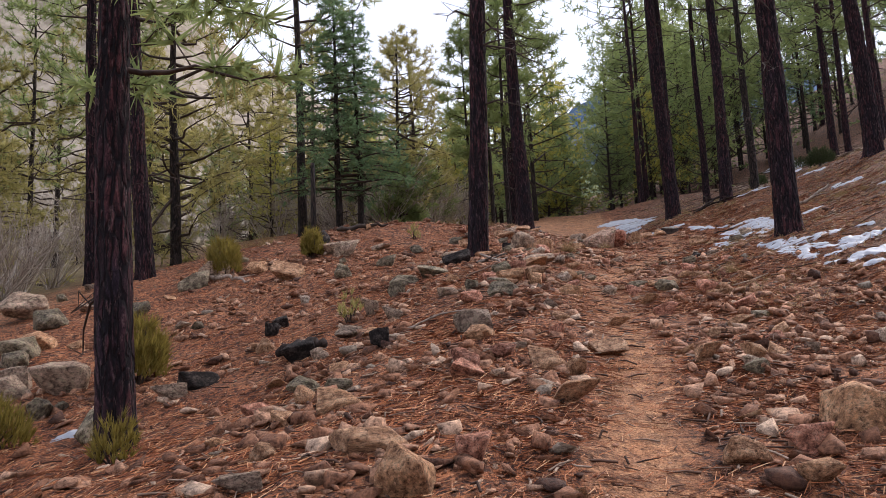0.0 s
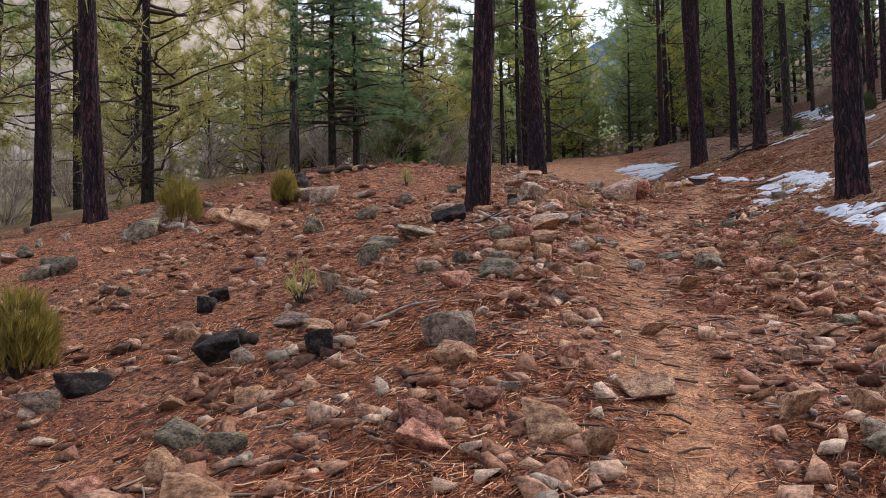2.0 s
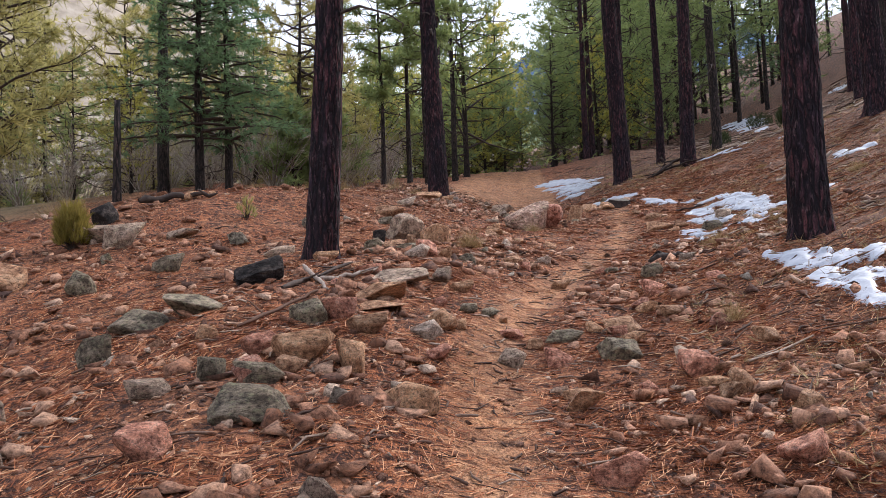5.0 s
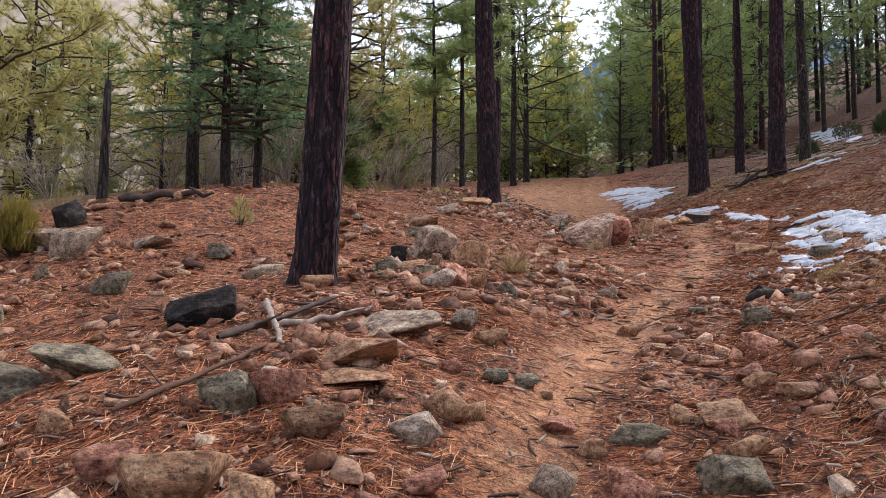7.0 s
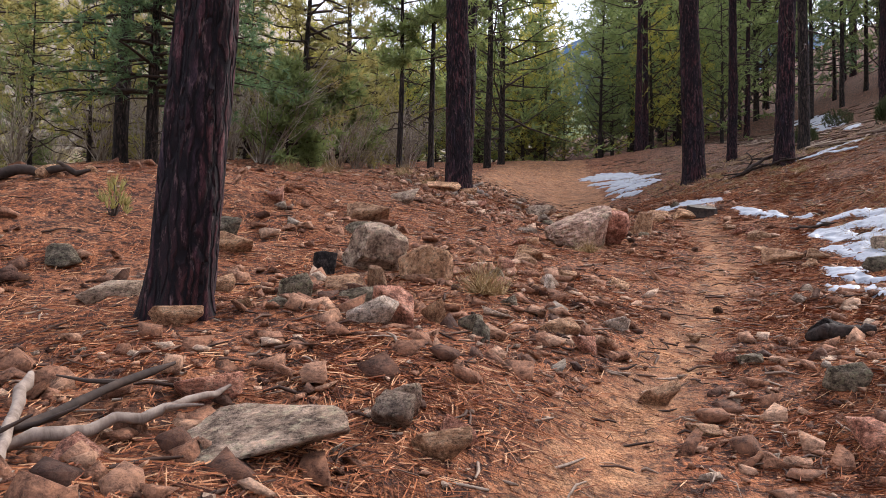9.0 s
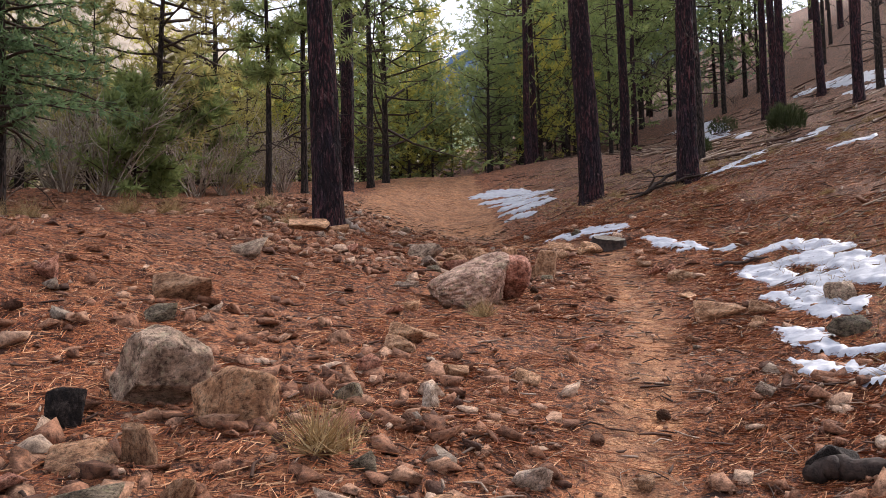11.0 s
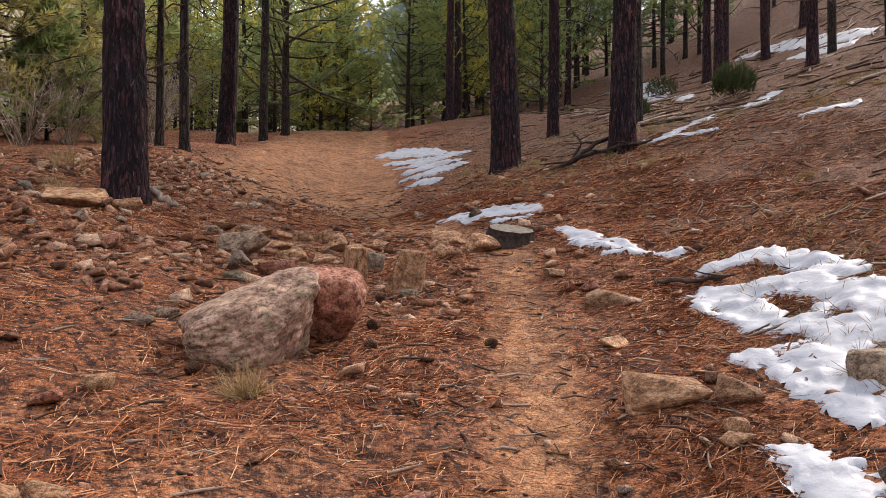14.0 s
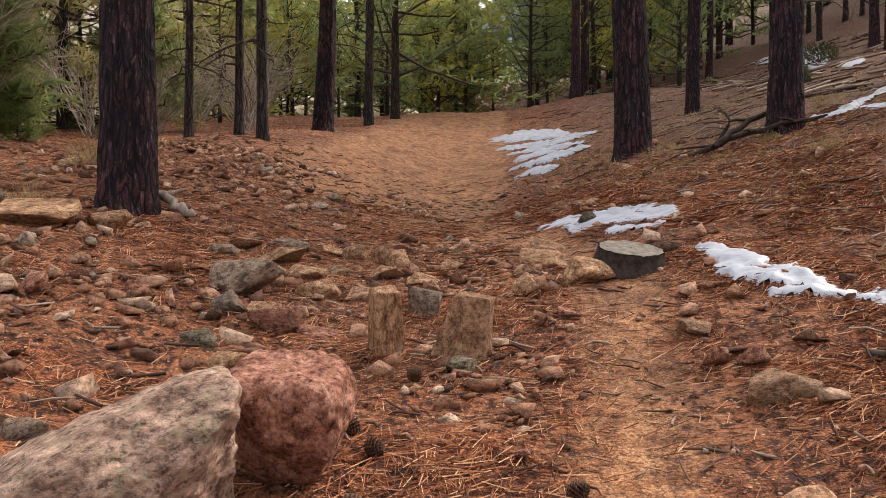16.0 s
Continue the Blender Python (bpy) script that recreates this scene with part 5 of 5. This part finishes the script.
fallen("fallen_branch", [(7.3, 23.2, 0.02), (7.55, 22.9, 0.04), (7.75, 22.75, 0.03)], 0.022, 0.012, LIMB, DEADWOOD, "branch", 14, 2)
fallen("fallen_log", [(-4.4, 15.9, 0.06), (-3.9, 15.4, 0.12), (-3.4, 15.1, 0.06)], 0.05, 0.02, WEATHERED, DEADWOOD, "log", 15, 6)
fallen("fallen_log", [(-2.3, 19.0, 0.10), (-1.8, 19.2, 0.08), (-1.2, 19.3, 0.06)], 0.06, 0.03, LIMB, "dark fallen log on the bank top", "log", 16, 3)


def snag(x, y, r, height):
    ob = new("dead_snag", trunk_mesh(np.random.default_rng(8), height * 2.2, r, BARK_GREY, False))
    me = ob.data
    bm = bmesh.new()
    bm.from_mesh(me)
    bmesh.ops.bisect_plane(bm, geom=bm.verts[:] + bm.edges[:] + bm.faces[:], plane_co=(0, 0, height), plane_no=(0.15, 0, 1), clear_outer=True)
    bmesh.ops.holes_fill(bm, edges=[e for e in bm.edges if e.is_boundary and e.verts[0].co.z > 0.5], sides=0)
    bm.to_mesh(me)
    bm.free()
    ob.location = foot(x, y, float(land(x, y)))
    return tagged(ob, "broken-off grey dead pine snag", "dead tree")


snag(-3.0, 20.2, 0.075, 1.75)

# ---------------------------------------------------------------- snow


def snow(strokes, seed, thick=0.022, cell=0.03):
    """A patch of old snow along strokes of (x, y, half width): follows the ground, with ragged edges and melted holes."""
    flat = np.array([q for st in strokes for q in st])
    margin = 1.6 * flat[:, 2].max()
    xs = np.arange(flat[:, 0].min() - margin, flat[:, 0].max() + margin, cell)
    ys = np.arange(flat[:, 1].min() - margin, flat[:, 1].max() + margin, cell)
    X, Y = np.meshgrid(xs, ys)
    f = np.full_like(X, -9.0)
    for st in strokes:
        for (ax, ay, aw), (bx, by, bw) in zip(st, st[1:]):
            t = np.clip(((X - ax) * (bx - ax) + (Y - ay) * (by - ay)) / ((bx - ax) ** 2 + (by - ay) ** 2), 0, 1)
            d = np.hypot(X - ax - t * (bx - ax), Y - ay - t * (by - ay))
            f = np.maximum(f, 0.82 - (d / (aw + t * (bw - aw))) ** 2)
    grain = max(0.55, 0.2 / np.median(flat[:, 2]))
    f = f + 0.55 * fbm(X * 3.2 * grain + seed, Y * 3.2 * grain, 0, 3) + 0.95 * fbm(X * 11 * grain, Y * 11 * grain + seed, 2.0, 4) - 0.12
    f = np.minimum(f, np.minimum(np.minimum(X - xs[0], xs[-1] - X), np.minimum(Y - ys[0], ys[-1] - Y)) * 8 - 0.5)
    h = thick * np.clip(f, 0, 0.7) ** 0.6 * 1.3 + 0.010 * fbm(X * 7, Y * 7, 4.0, 3) * np.clip(f * 3, 0, 1)
    Z = ground_height(X, Y) + np.where(f > 0, h, 0.12 * f) + 0.006
    keep = (f > -0.4)
    nx = len(xs)
    quad = keep[:-1, :-1] & keep[1:, :-1] & keep[:-1, 1:] & keep[1:, 1:]
    k = (np.arange(len(ys) - 1)[:, None] * nx + np.arange(nx - 1)[None])[quad]
    faces = np.stack([k, k + 1, k + nx + 1, k + nx], -1)
    used, inv = np.unique(faces, return_inverse=True)
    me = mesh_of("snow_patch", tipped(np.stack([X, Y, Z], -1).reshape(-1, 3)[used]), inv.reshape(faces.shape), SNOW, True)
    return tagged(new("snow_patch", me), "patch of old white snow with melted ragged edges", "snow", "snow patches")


BIG_PATCH = [
    [(7.76, 23.11, 0.15), (8.11, 23.04, 0.16), (8.25, 22.60, 0.20), (8.19, 22.15, 0.23)],
    [(7.45, 22.56, 0.26), (7.67, 22.34, 0.21), (8.03, 22.13, 0.18), (7.96, 21.57, 0.26)],
    [(7.36, 22.32, 0.25), (7.38, 21.72, 0.23), (7.47, 21.32, 0.17), (7.68, 21.20, 0.21)],
    [(7.88, 21.50, 0.33), (7.89, 21.06, 0.36), (7.80, 20.54, 0.24), (7.62, 20.02, 0.22), (7.49, 19.53, 0.31), (7.56, 19.27, 0.33)],
    [(6.95, 21.15, 0.18), (7.12, 20.93, 0.31), (6.97, 20.47, 0.20), (6.84, 20.12, 0.12), (7.03, 20.07, 0.13), (7.21, 20.20, 0.12)],
    [(7.12, 20.93, 0.25), (7.59, 21.01, 0.21), (7.69, 20.56, 0.18)],
    [(7.60, 19.30, 0.28), (7.95, 19.0, 0.26), (8.3, 19.1, 0.2)],
]
LOWER_PATCH = [
    [(6.41, 19.89, 0.21), (6.39, 19.61, 0.20), (6.26, 19.45, 0.15), (6.31, 19.21, 0.11), (6.40, 18.96, 0.12), (6.55, 18.80, 0.09)],
    [(6.02, 19.07, 0.12), (6.00, 18.84, 0.15), (5.82, 18.67, 0.09), (6.19, 18.71, 0.10)],
    [(6.12, 18.46, 0.09), (6.34, 18.41, 0.08)],
    [(5.92, 18.23, 0.06), (6.00, 18.15, 0.08)],
    [(6.84, 19.17, 0.09), (6.95, 18.90, 0.16), (7.07, 18.72, 0.12)],
    [(6.79, 18.75, 0.08), (6.87, 18.50, 0.16), (6.95, 18.30, 0.18), (7.2, 18.2, 0.14)],
]
RISE_PATCH = [
    [(8.35, 42.9, 0.6), (9.0, 43.6, 0.7), (9.3, 42.3, 0.7)],
    [(7.95, 39.4, 0.4), (8.4, 39.2, 0.6), (9.8, 41.5, 0.6)],
    [(8.3, 41.0, 0.55), (9.3, 41.0, 0.55)],
    [(8.0, 37.6, 0.4), (8.8, 38.0, 0.5)],
    [(7.5, 36.1, 0.25), (8.1, 35.9, 0.45), (8.6, 35.9, 0.3)],
    [(7.55, 35.2, 0.28), (7.86, 34.5, 0.22)],
]
UPPER_START = [
    [(5.42, 14.68, 0.15), (5.51, 13.98, 0.26), (5.65, 13.53, 0.33), (5.97, 13.31, 0.23)],
    [(5.30, 13.24, 0.18), (5.35, 12.89, 0.33), (5.56, 12.61, 0.09)],
    [(5.25, 12.75, 0.2), (5.19, 12.45, 0.12), (5.17, 12.17, 0.16)],
]
LOWER_START = [
    [(5.68, 12.13, 0.17), (5.91, 12.35, 0.31), (6.17, 12.38, 0.20), (6.38, 12.37, 0.16)],
    [(5.45, 12.48, 0.08), (5.72, 12.34, 0.13)],
    [(5.33, 11.97, 0.08), (5.44, 11.91, 0.10)],
    [(5.14, 11.49, 0.09), (5.25, 11.25, 0.12), (5.47, 11.36, 0.13), (5.75, 11.37, 0.20), (6.0, 11.4, 0.2)],
    [(5.27, 10.87, 0.10), (5.46, 10.88, 0.12), (5.7, 10.8, 0.12)],
]
snow(BIG_PATCH, 3, 0.03)
snow(LOWER_PATCH, 23, 0.03)
snow([[(7.29, 25.48, 0.10), (7.38, 24.63, 0.25), (7.53, 24.29, 0.14)], [(7.32, 24.21, 0.10), (7.59, 24.09, 0.12), (7.78, 23.89, 0.15)]], 4)
snow([[(6.78, 28.3, 0.25), (7.19, 27.5, 0.45), (7.45, 27.0, 0.18)], [(7.0, 26.9, 0.14), (7.3, 26.7, 0.12)]], 6)
snow(RISE_PATCH, 7, 0.05, 0.06)
snow(UPPER_START, 8)
snow(LOWER_START, 9)
snow([[(6.36, 13.16, 0.08), (6.50, 13.08, 0.09)]], 19)
snow([[(10.1, 30.1, 0.10), (10.56, 29.75, 0.17), (11.62, 30.7, 0.20), (13.2, 32.8, 0.20), (15.2, 35.6, 0.26), (16.2, 36.4, 0.26), (17.7, 37.7, 0.2)]], 10, 0.035, 0.06)
snow([[(10.67, 29.32, 0.16), (10.84, 28.77, 0.12)]], 17)
snow([[(11.43, 27.32, 0.14), (12.0, 27.05, 0.10)]], 14)
snow([[(17.0, 41.3, 0.35), (19.4, 47.0, 0.45), (22.7, 55.4, 0.8), (23.9, 60.5, 1.5)]], 11, 0.04, 0.1)
snow([[(29.5, 58.9, 0.6), (30.6, 57.8, 1.0), (30.7, 54.8, 1.0), (30.9, 51.5, 0.9)], [(28.8, 53.3, 0.7), (29.6, 51.2, 0.8)]], 12, 0.04, 0.12)
snow([[(26.0, 42.4, 0.8), (27.2, 42.0, 0.5)]], 18, 0.04, 0.1)
snow([[(21.65, 37.46, 0.5), (22.66, 37.22, 0.4), (23.25, 37.42, 0.3)]], 15, 0.04, 0.06)
snow([[(10.15, 22.15, 0.14), (9.99, 21.69, 0.25), (10.3, 21.6, 0.25)]], 13)
snow([[(9.32, 18.18, 0.16), (9.37, 17.51, 0.10)]], 20)
snow([[(-3.6, 8.0, 0.14), (-3.3, 8.15, 0.14)]], 16)

# ---------------------------------------------------------------- litter


def near_trail(rng, n, x_side, y0, y1, spread):
    y = rng.uniform(y0, y1, n)
    x = np.interp(y, TRAIL_Y, TRAIL_X) + rng.normal(x_side, spread, n)
    wide = rng.uniform(0, 1, n) < 0.25
    return np.where(wide, rng.uniform(-7, 13, n), x), y


def scattered_needles(count, seed):
    """Fallen pine needles, long and thin, lying every way."""
    rng = np.random.default_rng(seed)
    x, y = near_trail(rng, count, 0.0, 2.2, 31, 2.5)
    clump = vnoise(x * 1.7, y * 1.7, 5.0)
    u = np.abs(trail_side(x, y))
    ok = (rng.uniform(0, 1, count) < np.clip(clump * 1.7 - 0.25, 0.06, 1)) & (rng.uniform(0, 1, count) < np.clip(u / 0.8, 0.12, 1))
    x, y = x[ok], y[ok]
    n = len(x)
    az = rng.uniform(0, np.pi, n) + 1.2 * fbm(x * 2, y * 2, 3.0, 2)
    ln = rng.uniform(0.05, 0.15, n)
    w = rng.uniform(0.0011, 0.0022, n)
    dx, dy = np.cos(az), np.sin(az)
    ends = []
    for s in (-0.5, 0.5):
        ex, ey = x + dx * ln * s, y + dy * ln * s
        ez = ground_height(ex, ey) + rng.uniform(0.002, 0.018, n)
        ends.append((ex, ey, ez))
    v = np.empty((n, 4, 3))
    for k, (e, sg) in enumerate(((0, -1), (0, 1), (1, 1), (1, -1))):
        v[:, k, 0] = ends[e][0] - dy * w * sg
        v[:, k, 1] = ends[e][1] + dx * w * sg
        v[:, k, 2] = ends[e][2] + 0.003 * (sg > 0)
    me = mesh_of("needle_litter", tipped(v.reshape(-1, 3)), np.arange(4 * n).reshape(-1, 4), FALLEN)
    return tagged(new("needle_litter", me), "fallen orange-brown pine needles over the soil", "needles", kind="stuff")


def small_stones(count, seed):
    """Gravel and small broken stones, joined."""
    rng = np.random.default_rng(seed)
    x, y = near_trail(rng, count, 0.0, 2.2, 34, 2.3)
    u = trail_side(x, y)
    rocky = np.where((y < 19) & (u < -0.4) & (u > -3), 1.0, np.where((y < 18) & (u > 0.25) & (u < 3.2), 0.9, 0.3))
    rocky = np.where((y > 23) & (y < 28) & (u < -0.3) & (u > -3), 0.8, rocky)
    rocky = np.where(np.abs(u) < 0.3, 0.18, rocky)
    rocky *= np.clip(vnoise(x * 1.1, y * 1.1, 9.0) * 2 - 0.35, 0.1, 1)
    ok = rng.uniform(0, 1, count) < rocky
    x, y = x[ok], y[ok]
    n = len(x)
    size = 0.010 + 0.045 * rng.uniform(0, 1, n) ** 2.4
    a = rng.uniform(0, 6.28, n)
    z = ground_height(x, y) + size * 0.12
    s = Shape()
    for k in range(8):
        me = rock_mesh("stone", 700 + k, ROCKS["tan"], 7, 0)
        ball = np.array([v.co for v in me.vertices])
        tri = np.array([list(f.vertices) for f in me.polygons])
        bpy.data.meshes.remove(me)
        g = np.arange(k, n, 8)
        m = len(g)
        p = ball[None] * np.stack([size[g] * rng.uniform(0.9, 1.5, m), size[g] * rng.uniform(0.7, 1.1, m), size[g] * rng.uniform(0.35, 0.8, m)], -1)[:, None]
        ca, sa = np.cos(a[g])[:, None], np.sin(a[g])[:, None]
        q = np.stack([p[..., 0] * ca - p[..., 1] * sa + x[g][:, None], p[..., 0] * sa + p[..., 1] * ca + y[g][:, None], p[..., 2] + z[g][:, None]], -1)
        s.add(tipped(q.reshape(-1, 3)), (tri[None] + (np.arange(m) * len(ball))[:, None, None]).reshape(-1, 3))
    return tagged(new("small_stones", s.mesh("small_stones", PEBBLE, False)), "small broken tan and pink stones on the soil", "stones", kind="stuff")


def twigs(count, seed):
    """Short dead twigs and flakes of bark."""
    rng = np.random.default_rng(seed)
    x, y = near_trail(rng, count, -0.2, 2.4, 36, 2.6)
    s = Shape()
    z = ground_height(x, y)
    for i in range(count):
        ln, az = rng.uniform(0.04, 0.22), rng.uniform(0, 6.28)
        d = np.array([np.cos(az), np.sin(az), 0]) * ln
        c = np.array([x[i], y[i], z[i] + 0.008])
        b = rng.normal(0, 0.012, 3)
        b[2] = abs(b[2])
        r = rng.uniform(0.0025, 0.009)
        s.add(*tube(tipped([c - d / 2, c + b, c + d / 2 + np.array([0, 0, rng.uniform(0, 0.02)])]), [r, r, r * 0.5], 4))
    return tagged(new("twigs", s.mesh("twigs", TWIG)), "short dead twigs and bark flakes on the ground", "twigs", kind="stuff")


def grass_clump(x, y, size, seed):
    rng = np.random.default_rng(seed)
    n = 90
    c = np.zeros((n, 3))
    c[:, :2] = rng.normal(0, 0.05 * size, (n, 2))
    a = np.stack([rng.normal(0, 0.5, n), rng.normal(0, 0.5, n), np.full(n, 0.55)], 1)
    v, f = tufts(rng, c, a, 3, 0.24 * size, 0.005, 0.25)
    ob = new("grass_tuft", mesh_of("grass_tuft", v, f, STRAW))
    ob.location = foot(x, y, gz(x, y) - 0.01)
    return tagged(ob, "tuft of dry straw-coloured grass", "grass", "dry grass tufts")


grass = grass_clump(3.98, 21.05, 1.0, 1)
grass_rng = np.random.default_rng(12)
for x, y, s in [(2.45, 17.0, 1.3), (2.1, 26.0, 1.2), (-1.3, 24.0, 1.6), (0.3, 26.5, 1.6), (-4.6, 22.5, 2.2), (-5.3, 23.5, 2.0), (-1.8, 26.8, 1.8), (-0.6, 28.0, 1.8), (1.6, 29.0, 1.7), (6.0, 17.6, 1.2), (4.2, 12.6, 0.9)]:
    ob = copy_thing(grass, pose(*foot(x, y, gz(x, y) - 0.01), 0, 0, grass_rng.uniform(0, 360)))
    ob.scale = (s, s, s)
for i in range(70):
    y = grass_rng.uniform(14, 34)
    x = float(np.interp(y, TRAIL_Y, TRAIL_X)) + grass_rng.uniform(2.6, 9)
    ob = copy_thing(grass, pose(*foot(x, y, gz(x, y) - 0.02), 0, 0, grass_rng.uniform(0, 360)))
    s = grass_rng.uniform(0.5, 1.1)
    ob.scale = (s, s, s * 0.7)


def hill_grass(count, seed):
    """Thin dead grass and needles over the slope, joined."""
    rng = np.random.default_rng(seed)
    y = rng.uniform(9, 46, count)
    x = np.interp(y, TRAIL_Y, TRAIL_X) + 1.6 + 13 * rng.uniform(0, 1, count) ** 1.3
    ok = rng.uniform(0, 1, count) < np.clip(vnoise(x * 0.8, y * 0.8, 6.0) * 2 - 0.45, 0.05, 1)
    x, y = x[ok], y[ok]
    c = np.stack([x, y, ground_height(x, y)], 1)
    a = np.stack([rng.normal(0, 0.8, len(x)), rng.normal(0, 0.8, len(x)), np.full(len(x), 0.3)], 1)
    v, f = tufts(rng, c, a, 5, 0.16, 0.006, 0.35)
    return tagged(new("slope_grass", mesh_of("slope_grass", tipped(v), f, STRAW)), "sparse dead grass blades over the slope", "grass", kind="stuff")


hill_grass(14000, 44)


def cone_mesh():
    rng = np.random.default_rng(4)
    s = Shape()
    for k in range(90):
        f = (k + 0.5) / 90
        z = -0.045 + 0.09 * f
        r = 0.034 * math.sin(math.pi * (0.18 + 0.78 * f)) + 0.004
        a = k * 2.4
        out = np.array([math.cos(a), math.sin(a), 0.35])
        side = np.array([-math.sin(a), math.cos(a), 0])
        b = np.array([0, 0, z])
        tip = b + out * r * 1.1
        s.add([b - side * 0.004, b + side * 0.004, tip + side * 0.009, tip - side * 0.009, tip + np.array([0, 0, 0.006])],
              [[0, 1, 2], [0, 2, 3], [3, 2, 4], [0, 3, 4], [1, 4, 2]])
    return s.mesh("pine_cone", CONE, False)


cone_data = cone_mesh()
cone_rng = np.random.default_rng(6)
for x, y in [(6.51, 20.9), (6.56, 20.75), (4.75, 22.0), (3.68, 21.4), (4.82, 22.47), (4.72, 22.67), (5.02, 23.45), (3.85, 24.24), (5.6, 22.2), (4.0, 17.8), (4.6, 18.3), (2.9, 17.6), (0.9, 12.4), (3.9, 12.0)]:
    ob = new("pine_cone", cone_data)
    ob.matrix_basis = SLOPE @ pose(x, y, gz(x, y) + 0.03, cone_rng.uniform(60, 120), 0, cone_rng.uniform(0, 360))
    tagged(ob, "open brown pine cone on the needles", "pine cone", "fallen pine cones")

def slope_sticks(count, seed, y0, y1, x0, reach, long, thick):
    """Dark dead sticks and bark strips over the slope, joined."""
    rng = np.random.default_rng(seed)
    y = rng.uniform(y0, y1, count)
    x = np.interp(y, TRAIL_Y, TRAIL_X) + x0 + reach * rng.uniform(0, 1, count) ** 1.2
    s = Shape()
    for i in range(count):
        ln, az = long * (0.2 + rng.uniform() ** 2), rng.normal(0.3, 0.8)
        ts = np.array([-0.5, 0.0, 0.5]) * ln
        px, py = x[i] + np.cos(az) * ts + rng.normal(0, 0.02, 3), y[i] + np.sin(az) * ts
        r = thick * rng.uniform(0.4, 1.0)
        pz = ground_height(px, py) + r + np.array([0, 0.01, rng.uniform(0, 0.03)])
        s.add(*tube(tipped(np.stack([px, py, pz], 1)), [r, r, r * 0.5], 4))
    return tagged(new("slope_sticks", s.mesh("slope_sticks", TWIG)), "dark dead sticks and bark strips on the slope", "sticks", kind="stuff")


slope_sticks(2200, 35, 10, 48, 1.5, 14, 0.5, 0.013)
slope_sticks(1500, 36, 28, 62, 7.0, 26, 1.5, 0.04)
small_stones(52000, 31)
scattered_needles(470000, 32)
twigs(6000, 33)
